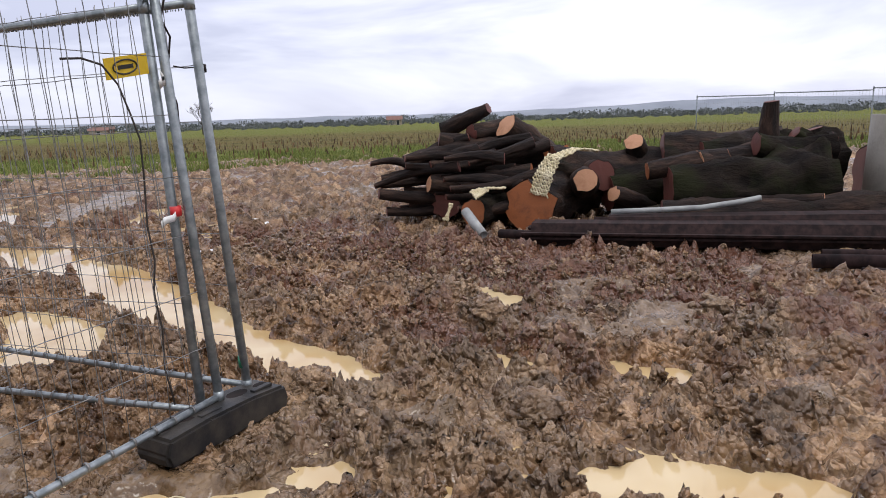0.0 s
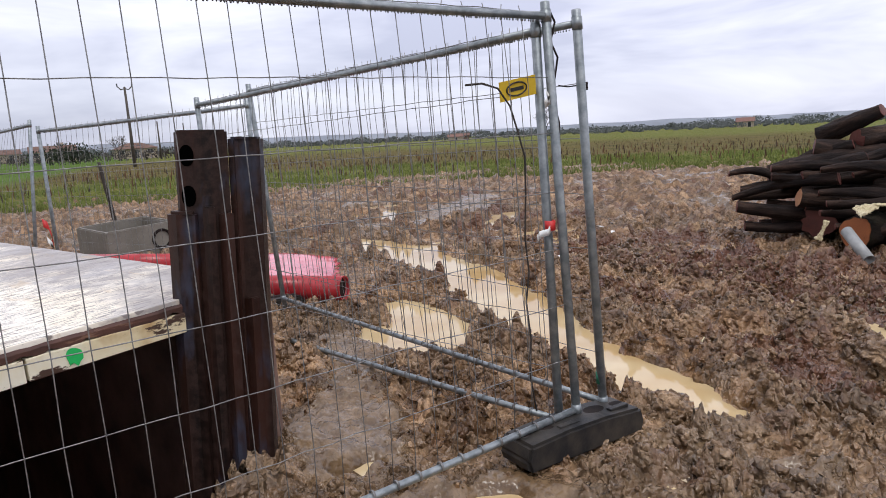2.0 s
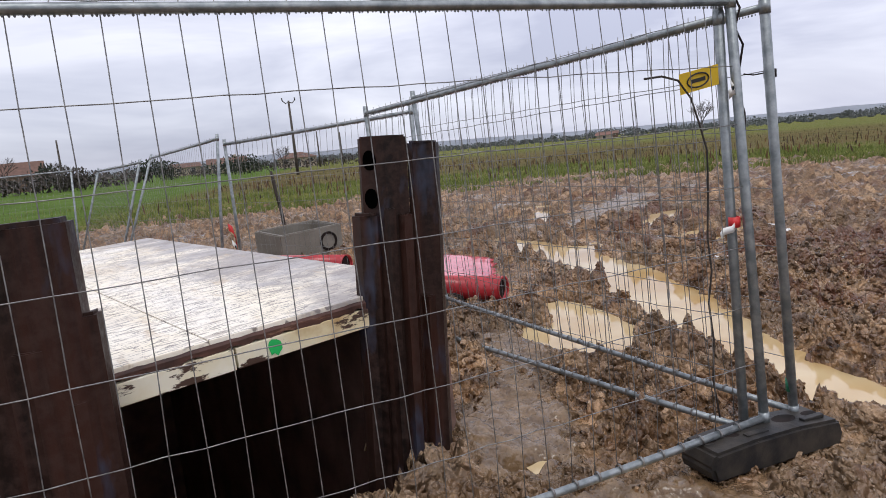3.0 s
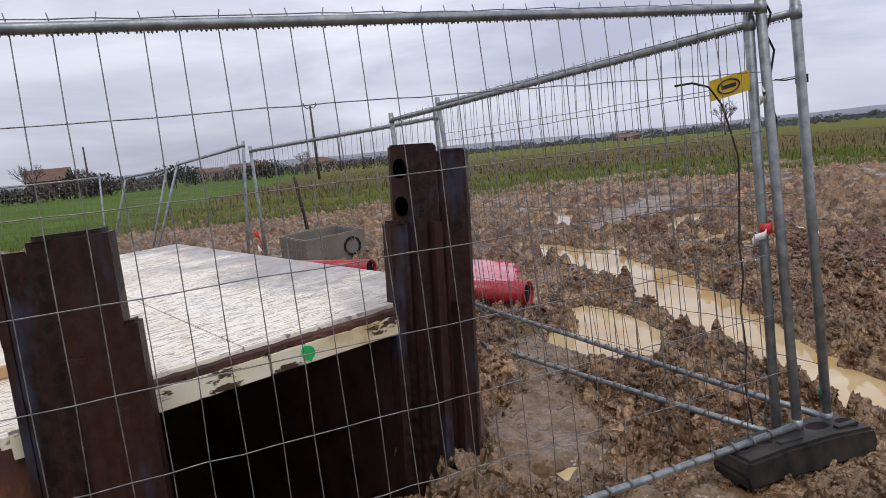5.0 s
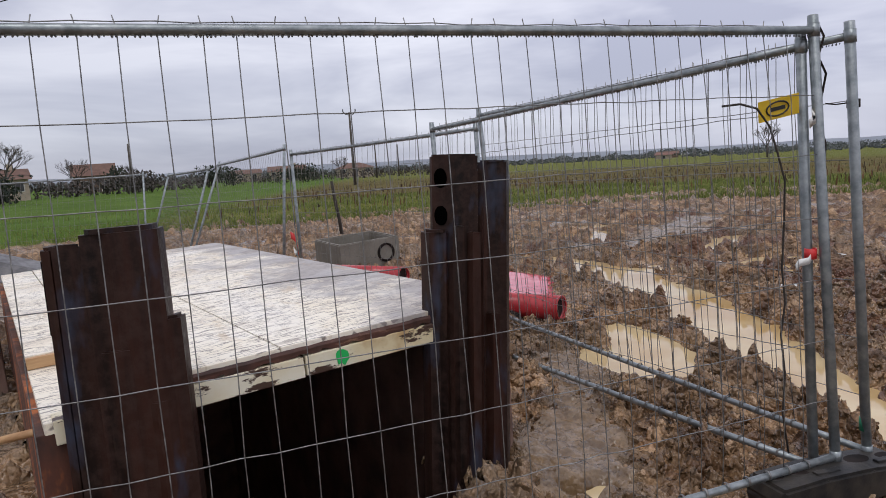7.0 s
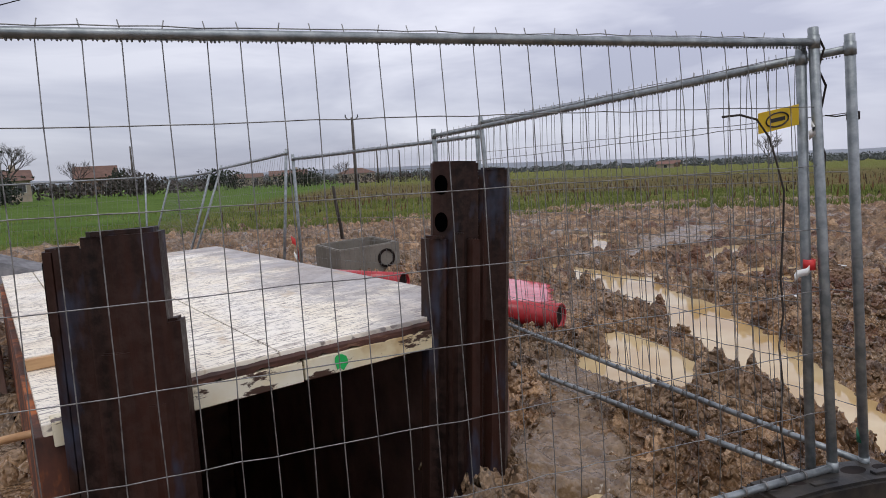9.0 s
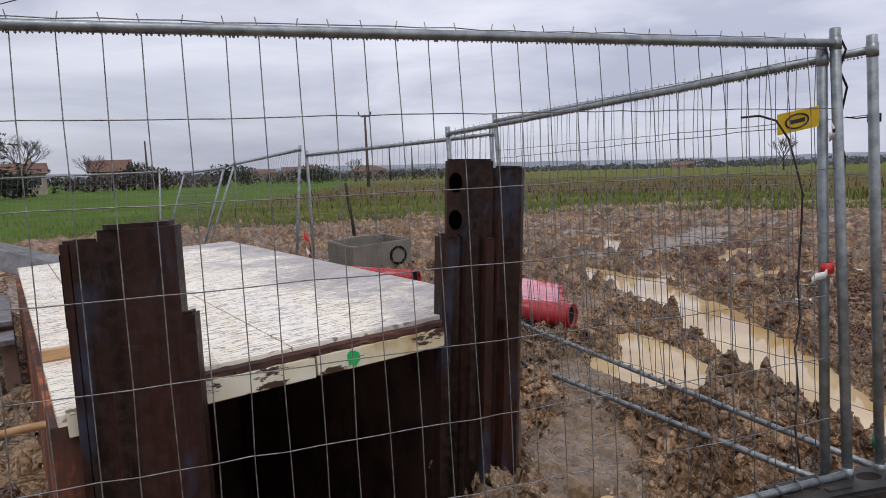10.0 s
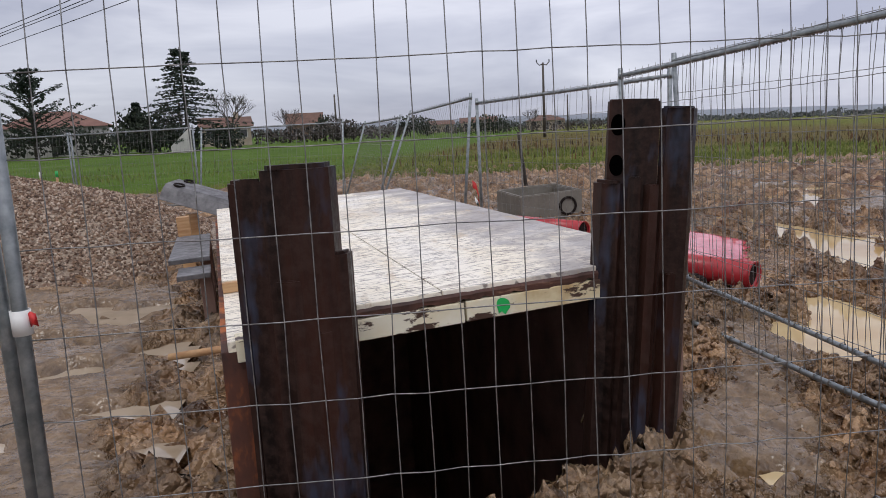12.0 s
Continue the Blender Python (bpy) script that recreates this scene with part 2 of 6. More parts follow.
    c = a.ramp(a.noise(2.3, 5, 0.6), (0.35, (0.78, 0.74, 0.6)), (0.54, (0.7, 0.6, 0.38)), (0.68, (0.42, 0.25, 0.09)))
    chips = a.noise(7, 6, 0.7, a.stretched(0.5, 1, 1.6))
    c = a.mix(a.ramp(chips, (0.545, 0.0), (0.57, 1.0)), c, (0.06, 0.03, 0.02))
    a.color(c)
    a.bump(chips, 0.2, 0.004)
    M["whitebeam"] = a.m
    a = Mat("brown_board_edge", (0.08, 0.035, 0.025), 0.5)
    c = a.ramp(a.noise(12, 5, 0.6, a.stretched(0.4, 1, 2)), (0.35, (0.035, 0.018, 0.014)), (0.6, (0.1, 0.042, 0.03)), (0.75, (0.4, 0.24, 0.15)))
    a.color(c)
    M["edge"] = a.m
    a = Mat("red_plastic", (0.42, 0.022, 0.03), 0.28)
    a.color(a.ramp(a.noise(6, 5, 0.6), (0.35, (0.34, 0.015, 0.02)), (0.7, (0.5, 0.04, 0.05))))
    a.bump(a.noise(30, 3), 0.05, 0.002)
    M["redpipe"] = a.m
    a = Mat("red_film", (0.62, 0.08, 0.12), 0.12)
    a.color(a.ramp(a.noise(3, 4), (0.35, (0.5, 0.03, 0.06)), (0.7, (0.75, 0.2, 0.25))))
    a.bump(a.noise(9, 3), 0.2, 0.01)
    M["redfilm"] = a.m
    # black of wires and clamps, and of discs painted as shade in recesses
    a = Mat("black_and_recess_shade", (0.012, 0.01, 0.01), 0.7)
    a.color(a.ramp(a.noise(9), (0.3, (0.008, 0.007, 0.007)), (0.7, (0.03, 0.022, 0.02))))
    a.b.inputs["Specular IOR Level"].default_value = 0.08
    M["black"] = a.m
    # near-black without gloss, stands for the shade in the sheet piles' openings
    a = Mat("hole_shade", (0.001, 0.001, 0.001), 1.0)
    a.b.inputs["Specular IOR Level"].default_value = 0.0
    M["hole"] = a.m
    a = Mat("wet_concrete", (0.3, 0.28, 0.25), 0.6)
    a.color(a.mix(a.ramp(a.noise(2.4, 5, 0.6), (0.35, 0.0), (0.7, 1.0)), a.ramp(a.noise(40, 4, 0.7), (0.3, (0.12, 0.108, 0.086)), (0.7, (0.18, 0.163, 0.135))), (0.23, 0.212, 0.18)))
    a.bump(a.noise(50, 5, 0.7), 0.4, 0.004)
    M["concrete"] = a.m
    a = Mat("black_rubber", (0.022, 0.022, 0.023), 0.5)
    a.b.inputs["Specular IOR Level"].default_value = 0.3
    a.color(a.ramp(a.noise(8, 5, 0.6), (0.4, (0.014, 0.014, 0.015)), (0.68, (0.05, 0.042, 0.034))))
    a.bump(a.noise(70, 4, 0.6), 0.35, 0.003)
    M["rubber"] = a.m
    # bark and cut wood
    a = Mat("wet_bark", (0.03, 0.022, 0.018), 0.8)
    a.b.inputs["Specular IOR Level"].default_value = 0.25
    br = a.noise(7, 6, 0.7, a.stretched(1, 1, 0.25))
    c = a.ramp(br, (0.4, (0.008, 0.005, 0.0045)), (0.55, (0.026, 0.015, 0.011)), (0.68, (0.07, 0.04, 0.027)))
    moss = a.noise(1.6, 4)
    a.color(a.mix(a.ramp(moss, (0.58, 0.0), (0.75, 0.55)), c, (0.022, 0.028, 0.009)))
    a.bump(br, 1.0, 0.05)
    M["bark"] = a.m
    a = Mat("mossy_bark", (0.03, 0.03, 0.015), 0.9)
    a.b.inputs["Specular IOR Level"].default_value = 0.15
    br = a.noise(6, 6, 0.7, a.stretched(1, 1, 0.3))
    c = a.ramp(br, (0.4, (0.006, 0.0045, 0.004)), (0.62, (0.022, 0.016, 0.012)))
    a.color(a.mix(a.ramp(a.noise(1.9, 5), (0.45, 0.0), (0.6, 0.7)), c, (0.018, 0.021, 0.007)))
    a.bump(br, 1.0, 0.06)
    M["moss"] = a.m

    def cut(name, light, dark):
        a = Mat(name, light, 0.6)
        ring = a.node("TexWave", Scale=19, Distortion=9.0, Detail=4)
        ring.wave_type, ring.rings_direction = "RINGS", "Z"
        a.link(a.vec, ring.inputs["Vector"])
        c = a.mix(a.ramp(ring.outputs[1], (0.2, 0.0), (0.9, 0.22)), light, dark)
        c = a.mix(a.ramp(a.noise(4, 5, 0.65), (0.5, 0.0), (0.75, 0.8)), c, dark)
        a.color(c)
        a.bump(a.noise(25, 5), 0.3, 0.006)
        return a.m

    M["cut_light"] = cut("fresh_cut_wood", (0.52, 0.27, 0.15), (0.3, 0.12, 0.05))
    M["cut_orange"] = cut("wet_cut_wood", (0.36, 0.115, 0.035), (0.1, 0.035, 0.018))
    M["cut_red"] = cut("dark_red_cut_wood", (0.13, 0.036, 0.025), (0.05, 0.018, 0.013))
    a = Mat("cream_netting", (0.72, 0.62, 0.38), 0.6)
    a.color(a.ramp(a.noise(6), (0.3, (0.55, 0.46, 0.26)), (0.7, (0.8, 0.72, 0.5))))
    M["net"] = a.m
    a = Mat("drill_pipe_brown", (0.05, 0.03, 0.028), 0.7, 0.0)
    a.b.inputs["Specular IOR Level"].default_value = 0.12
    a.color(a.ramp(a.noise(6, 5, 0.6, a.stretched(0.4, 2, 2)), (0.36, (0.012, 0.008, 0.008)), (0.64, (0.04, 0.023, 0.021))))
    a.bump(a.noise(25, 4), 0.25, 0.004)
    M["pipe"] = a.m
    a = Mat("grey_tube", (0.3, 0.31, 0.3), 0.4)
    a.color(a.ramp(a.noise(8, 4), (0.3, (0.2, 0.205, 0.2)), (0.7, (0.36, 0.37, 0.36))))
    M["greytube"] = a.m
    # gravel
    a = Mat("gravel_stone", (0.25, 0.2, 0.15), 0.7)
    oi = a.node("NewGeometry")
    a.color(a.ramp(oi.outputs["Random Per Island"], (0.0, (0.09, 0.055, 0.038)), (0.35, (0.19, 0.115, 0.074)), (0.65, (0.29, 0.195, 0.13)), (0.9, (0.46, 0.37, 0.29))))
    M["gravel"] = a.m
    a = Mat("gravel_bed").world_space()
    v = a.voronoi(26)
    a.color(a.ramp(v.outputs["Color"], (0.1, (0.07, 0.045, 0.032)), (0.5, (0.2, 0.14, 0.095)), (0.9, (0.34, 0.27, 0.2))))
    a.bump(v.outputs["Distance"], 0.8, 0.02)
    M["gravelbed"] = a.m
    M["drop"] = Mat("rain_drop", (0.16, 0.17, 0.18), 0.08).m
    # signs, tape, paint
    a = Mat("yellow_sign", (0.75, 0.5, 0.02), 0.4)
    a.color(a.ramp(a.noise(7), (0.3, (0.62, 0.4, 0.015)), (0.7, (0.78, 0.55, 0.04))))
    M["yellow"] = a.m
    for name, key, c in (("black_ink", "ink", (0.02, 0.02, 0.02)), ("red_tape", "redtape", (0.6, 0.03, 0.03)), ("white_tape", "whitetape", (0.75, 0.75, 0.73)),
                         ("green_spray_paint", "greenpaint", (0.01, 0.45, 0.1)), ("green_band", "greenband", (0.02, 0.2, 0.11)), ("orange_tape", "orangetape", (0.8, 0.14, 0.03))):
        a = Mat(name, c, 0.5)
        a.color(a.mix(a.ramp(a.noise(30, 4), (0.45, 0.0), (0.8, 0.35)), c, tuple(0.55 * x + 0.02 for x in c)))
        M[key] = a.m
    a = Mat("pale_wood", (0.5, 0.29, 0.13), 0.6)
    a.color(a.ramp(a.noise(9, 5, 0.6, a.stretched(0.3, 3, 3)), (0.35, (0.38, 0.2, 0.09)), (0.7, (0.58, 0.37, 0.19))))
    M["wood"] = a.m
    a = Mat("weathered_stake", (0.03, 0.024, 0.02), 0.8)
    a.color(a.ramp(a.noise(12, 4, 0.6, a.stretched(1, 1, 0.2)), (0.3, (0.015, 0.012, 0.01)), (0.7, (0.06, 0.048, 0.04))))
    M["stake"] = a.m
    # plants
    # the far woods' pale grey tones have distance haze mixed into the colour
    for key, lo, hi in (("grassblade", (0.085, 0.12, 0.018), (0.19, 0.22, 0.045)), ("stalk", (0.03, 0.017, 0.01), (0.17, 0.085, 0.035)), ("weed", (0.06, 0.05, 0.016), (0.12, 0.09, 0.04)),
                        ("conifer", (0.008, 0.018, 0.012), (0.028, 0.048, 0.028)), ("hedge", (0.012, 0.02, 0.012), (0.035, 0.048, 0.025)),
                        ("hazed_farwood", (0.095, 0.108, 0.108), (0.14, 0.155, 0.155)), ("twig", (0.05, 0.042, 0.038), (0.1, 0.085, 0.075))):
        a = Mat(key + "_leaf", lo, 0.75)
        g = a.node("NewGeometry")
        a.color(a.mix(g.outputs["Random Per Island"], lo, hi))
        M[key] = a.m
    for key, lo, hi, r in (("render_wall", (0.3, 0.25, 0.19), (0.4, 0.34, 0.27), 0.9), ("white_wall", (0.42, 0.41, 0.39), (0.55, 0.54, 0.52), 0.9), ("rooftile", (0.15, 0.075, 0.058), (0.22, 0.115, 0.09), 0.85),
                           ("browntile", (0.1, 0.055, 0.042), (0.17, 0.095, 0.07), 0.85), ("brownbrick", (0.1, 0.065, 0.048), (0.17, 0.115, 0.085), 0.9), ("windowglass", (0.02, 0.025, 0.03), (0.04, 0.045, 0.05), 0.15), ("polewood", (0.05, 0.042, 0.036), (0.1, 0.085, 0.07), 0.85)):
        a = Mat(key, lo, r)
        a.color(a.ramp(a.noise(1.3, 5, 0.6), (0.3, lo), (0.7, hi)))
        M[key] = a.m
    return M


M = make_materials()


# ---- building helpers ----
def finish(name, bm, material, smooth=False):
    me = bpy.data.meshes.new(name)
    bm.normal_update()
    bm.to_mesh(me)
    bm.free()
    for m in material if isinstance(material, (list, tuple)) else [material]:
        me.materials.append(m)
    if smooth:
        me.polygons.foreach_set("use_smooth", [True] * len(me.polygons))
    return new(name, me)


def thing(name, bm, material, label, category, group="", kind="", smooth=False):
    return tagged(finish(name, bm, material, smooth), label, category, group, kind)


def empty(name, label, category, m=Matrix(), group="", kind=""):
    e = new(name)
    e.matrix_world = m
    return tagged(e, label, category, group, kind)


def part(name, bm, material, parent, label="", smooth=False):
    """One mesh object under a thing or a part; the mesh is given in the thing's own space."""
    ob = finish(name, bm, material, smooth)
    ob.parent = parent
    return tagged(ob, label)


def shared(name, me, parent, m=Matrix()):
    ob = new(name, me)
    ob.parent = parent
    ob.matrix_basis = m
    return ob


def box(bm, lo, hi, bevel=0.0, m=None):
    c = [(a + b) / 2 for a, b in zip(lo, hi)]
    s = [abs(b - a) for a, b in zip(lo, hi)]
    g = bmesh.ops.create_cube(bm, size=1.0, matrix=(m or Matrix()) @ Matrix.Translation(c) @ Matrix.Diagonal((*s, 1)))
    if bevel:
        edges = {e for v in g["verts"] for e in v.link_edges}
        bmesh.ops.bevel(bm, geom=list(edges), offset=bevel, segments=2, affect="EDGES", profile=0.6)
    return bm


def tube(bm, pts, r, sides=10, caps=True, r_end=None, wobble=0.0, rng=None, mats=None):
    """A round bar along a polyline, with parallel rings. mats: material indices of the two caps."""
    pts = [Vector(p) for p in pts]
    rings = []
    side = None
    for i, p in enumerate(pts):
        d = (pts[min(i + 1, len(pts) - 1)] - pts[max(i - 1, 0)]).normalized()
        if side is None:
            side = d.orthogonal().normalized()
        side = (side - d * side.dot(d)).normalized()
        other = d.cross(side)
        k = i / max(1, len(pts) - 1)
        rad = r if r_end is None else r + (r_end - r) * k
        ring = []
        for j in range(sides):
            a = 2 * math.pi * j / sides
            q = rad * (1 + (rng.uniform(-wobble, wobble) if rng else 0))
            ring.append(bm.verts.new(p + (side * math.cos(a) + other * math.sin(a)) * q))
        rings.append(ring)
    for a, b in zip(rings, rings[1:]):
        for j in range(sides):
            f = bm.faces.new((a[j], a[(j + 1) % sides], b[(j + 1) % sides], b[j]))
            f.smooth = True
    if caps:
        f0 = bm.faces.new(rings[0][::-1])
        f1 = bm.faces.new(rings[-1])
        if mats:
            f0.material_index, f1.material_index = mats
    return bm


def hollow(bm, p0, p1, r, wall, sides=24):
    """An open pipe with a wall thickness."""
    p0, p1 = Vector(p0), Vector(p1)
    d = (p1 - p0).normalized()
    s = d.orthogonal().normalized()
    o = d.cross(s)
    loops = []
    for p, rad in ((p0, r - wall), (p0, r), (p1, r), (p1, r - wall)):
        loops.append([bm.verts.new(p + (s * math.cos(2 * math.pi * j / sides) + o * math.sin(2 * math.pi * j / sides)) * rad) for j in range(sides)])
    for k in range(4):
        a, b = loops[k], loops[(k + 1) % 4]
        for j in range(sides):
            f = bm.faces.new((a[j], a[(j + 1) % sides], b[(j + 1) % sides], b[j]))
            f.smooth = k in (1, 3)
    return bm


def prism(bm, outline, z0, z1):
    """A closed outline in plan, drawn up from z0 to z1 (numbers, or one per corner)."""
    n = len(outline)
    top = z1 if isinstance(z1, (list, tuple)) else [z1] * n
    lo = [bm.verts.new((x, y, z0)) for x, y in outline]
    hi = [bm.verts.new((x, y, z)) for (x, y), z in zip(outline, top)]
    for i in range(n):
        bm.faces.new((lo[i], lo[(i + 1) % n], hi[(i + 1) % n], hi[i]))
    bm.faces.new(lo[::-1])
    bm.faces.new(hi)
    return bm


def ribbon_outline(pts, t):
    """The closed outline of a bent plate of thickness t along a polyline in plan."""
    pts = [Vector((*p, 0)) for p in pts]
    left, right = [], []
    for i, p in enumerate(pts):
        d = (pts[min(i + 1, len(pts) - 1)] - pts[max(i - 1, 0)]).normalized()
        n = Vector((-d.y, d.x, 0)) * t / 2
        left.append((p + n).xy[:])
        right.append((p - n).xy[:])
    return right + left[::-1]


# ---- plan of the trench box: its own axes ----
BOX = Matrix.Translation((-3.03, 0.585, 0)) @ Matrix(((0.973, -0.236, 0, 0), (0.23, 0.972, 0, 0), (0, 0, 1, 0), (0, 0, 0, 1)))
BOX_W, BOX_L = 2.06, 5.05


def on_box(x, y):
    """Plan coordinates of points in the trench box's axes."""
    dx, dy = x + 3.03, y - 0.585
    return dx * 0.973 + dy * 0.23, dy * 0.973 - dx * 0.23


# ---- ground: one sheet from the mud to the horizon ----
WATER = -0.05


def value_noise(x, y, scale, seed):
    """Smooth noise in numpy, about -1 to 1."""
    x, y = x * scale, y * scale
    i, j = np.floor(x).astype(np.int64), np.floor(y).astype(np.int64)
    u, v = x - i, y - j
    u, v = u * u * (3 - 2 * u), v * v * (3 - 2 * v)

    def h(a, b):
        n = (a * 374761393 + b * 668265263 + seed * 974634777) & 0x7FFFFFFF
        n = ((n ^ (n >> 13)) * 1274126177) & 0x7FFFFFFF
        return ((n ^ (n >> 16)) & 0xFFFF) / 32767.5 - 1

    return (h(i, j) * (1 - u) + h(i + 1, j) * u) * (1 - v) + (h(i, j + 1) * (1 - u) + h(i + 1, j + 1) * u) * v


def cells(x, y, scale, seed):
    """Clod-like cells: a rounded bump for each, of its own height, with creases between."""
    x, y = x * scale, y * scale
    i, j = np.floor(x).astype(np.int64), np.floor(y).astype(np.int64)
    best, second, high = np.full(x.shape, 9.0), np.full(x.shape, 9.0), np.zeros(x.shape)

    def h(a, b, s):
        n = (a * 374761393 + b * 668265263 + (seed + s) * 974634777) & 0x7FFFFFFF
        n = ((n ^ (n >> 13)) * 1274126177) & 0x7FFFFFFF
        return ((n ^ (n >> 16)) & 0xFFFF) / 65535.0

    for di in (-1, 0, 1):
        for dj in (-1, 0, 1):
            a, b = i + di, j + dj
            d = np.hypot(a + h(a, b, 1) - x, b + h(a, b, 2) - y)
            near = d < best
            second = np.where(near, best, np.minimum(second, d))
            high = np.where(near, h(a, b, 3), high)
            best = np.where(near, d, best)
    k = np.minimum(1.0, (second - best) * 1.7)
    return k * k * (3 - 2 * k) * (0.25 + 0.75 * high) - 0.35


def along(x, y, pts):
    """Distance from a polyline in plan, minus its width there. pts: x, y, half width."""
    best = np.full(x.shape, 1e9)
    for (ax, ay, aw), (bx, by, bw) in zip(pts, pts[1:]):
        dx, dy = bx - ax, by - ay
        k = np.clip(((x - ax) * dx + (y - ay) * dy) / (dx * dx + dy * dy), 0, 1)
        best = np.minimum(best, np.hypot(x - ax - k * dx, y - ay - k * dy) - (aw + (bw - aw) * k))
    return best


def smooth01(v, a, b):
    k = np.clip((v - a) / (b - a), 0, 1)
    return k * k * (3 - 2 * k)


RUT = [(0.8, -0.36, 0.09), (0.9, 0.25, 0.19), (1.2, 1.1, 0.22), (1.75, 2.4, 0.3), (2.2, 3.5, 0.33), (2.65, 5.2, 0.32), (2.85, 6.6, 0.25), (2.6, 7.9, 0.2)]
POOLS = [
    [(1.0, 3.05, 0.16), (0.78, 2.3, 0.3), (0.5, 1.75, 0.12)],
    [(0.45, 2.6, 0.08), (0.3, 2.25, 0.12), (0.42, 1.5, 0.06)],
    [(-0.98, 0.52, 0.06), (-0.85, 0.55, 0.05)],
    [(-0.85, -0.02, 0.03), (-0.6, -0.14, 0.05)],
    [(-0.45, -0.38, 0.05), (-0.36, -0.52, 0.06)],
    [(-0.18, -0.6, 0.05), (-0.1, -0.7, 0.03)],
    [(0.2, -1.78, 0.1), (0.34, -2.02, 0.13), (0.36, -2.4, 0.16)],
    [(0.05, -1.45, 0.05), (0.12, -1.6, 0.05)],
    [(-0.02, -1.12, 0.05), (-0.1, -1.28, 0.06)],
    [(3.2, 0.7, 0.05), (2.95, 0.15, 0.07), (2.55, -0.6, 0.1)],
    [(1.45, -0.75, 0.04), (1.25, -1.1, 0.06)],
    [(1.5, -1.5, 0.05), (1.42, -1.85, 0.04)],
    [(5.2, 6.5, 0.22), (6.3, 7.3, 0.15)],
    [(4.3, 8.5, 0.12), (5.2, 9.6, 0.2)],
]
# films of clear rainwater on the smooth silt west of the trench
FILMS = [
    [(-4.25, 3.1, 0.11), (-4.1, 3.16, 0.15)],
    [(-3.75, 1.95, 0.11), (-3.55, 1.92, 0.15)],
    [(-5.4, 3.5, 0.18), (-5.1, 3.5, 0.11)],
    [(-4.2, 1.85, 0.11), (-3.98, 1.88, 0.13)],
    [(-4.7, 4.4, 0.24), (-4.4, 4.5, 0.13)],
    [(-4.75, 2.62, 0.09), (-4.6, 2.7, 0.15)],
    [(-5.0, 4.1, 0.13), (-4.7, 3.95, 0.18)],
    [(-3.75, 2.65, 0.13), (-3.85, 2.95, 0.11)],
    [(-4.55, 3.5, 0.11), (-4.75, 3.3, 0.11)],
    [(-3.7, 1.3, 0.13), (-3.5, 1.2, 0.09)],
    [(-4.9, 1.6, 0.15), (-4.6, 1.45, 0.11)],
    [(-5.7, 4.6, 0.20), (-5.3, 4.5, 0.24)],
]
SHEET = [(0.75, 3.7, 0.3), (1.15, 4.9, 0.6), (1.2, 6.3, 0.55)]
# churned wheel ridges beside the ruts, and the smoother flats
FLATS = [[(-0.95, 0.5, 0.1), (-0.6, 1.2, 0.17), (0.05, 2.2, 0.15)], [(-4.5, 0.8, 0.6), (-4.8, 1.9, 0.75), (-5.6, 4.5, 1.0)], [(4.5, 7.5, 0.2), (8.0, 10.0, 0.25)], [(-2.5, -0.9, 0.7), (-0.6, -0.15, 0.22)]]


def far_pools():
    rng = random.Random(44)
    out = []
    for _ in range(16):
        a, r = radians(rng.uniform(2, 72)), rng.uniform(9, 21)
        x, y = -2.5 + r * math.sin(a), -2.1 + r * math.cos(a)
        if 4.5 < x < 8.5 and -2 < y < 3.5:
            continue
        L, w, b = rng.uniform(0.5, 1.6), rng.uniform(0.15, 0.32), a + rng.uniform(-0.5, 0.5)
        out.append([(x, y, w), (x + L * math.cos(b), y - L * math.sin(b), w * rng.uniform(0.4, 1.0))])
    return out


POOLS += far_pools() + FILMS


def churned(x, y):
    """How broken the mud is: 1 among the clods, near 0 on the smooth wet patches."""
    k = smooth01(value_noise(x, y, 0.85, 14) + 0.7 * value_noise(x, y, 2.3, 15) + 0.4 * value_noise(x, y, 5.1, 16), -1.3, -0.45)
    for f in FLATS:
        k = k * smooth01(along(x, y, f) + 0.2 * value_noise(x, y, 2.0, 77), -0.1, 0.3)
    return k


def land(x, y):
    """The gentle lie of the land beyond the site: it falls away to the east."""
    r = np.hypot(x + 2.5, y + 2.1)
    k = np.clip((r - 14) / 26, 0, 1)
    return 0.018 * k * k * (3 - 2 * k) * (-0.906 * (x + 2.5) + 0.42 * (y + 2.1))


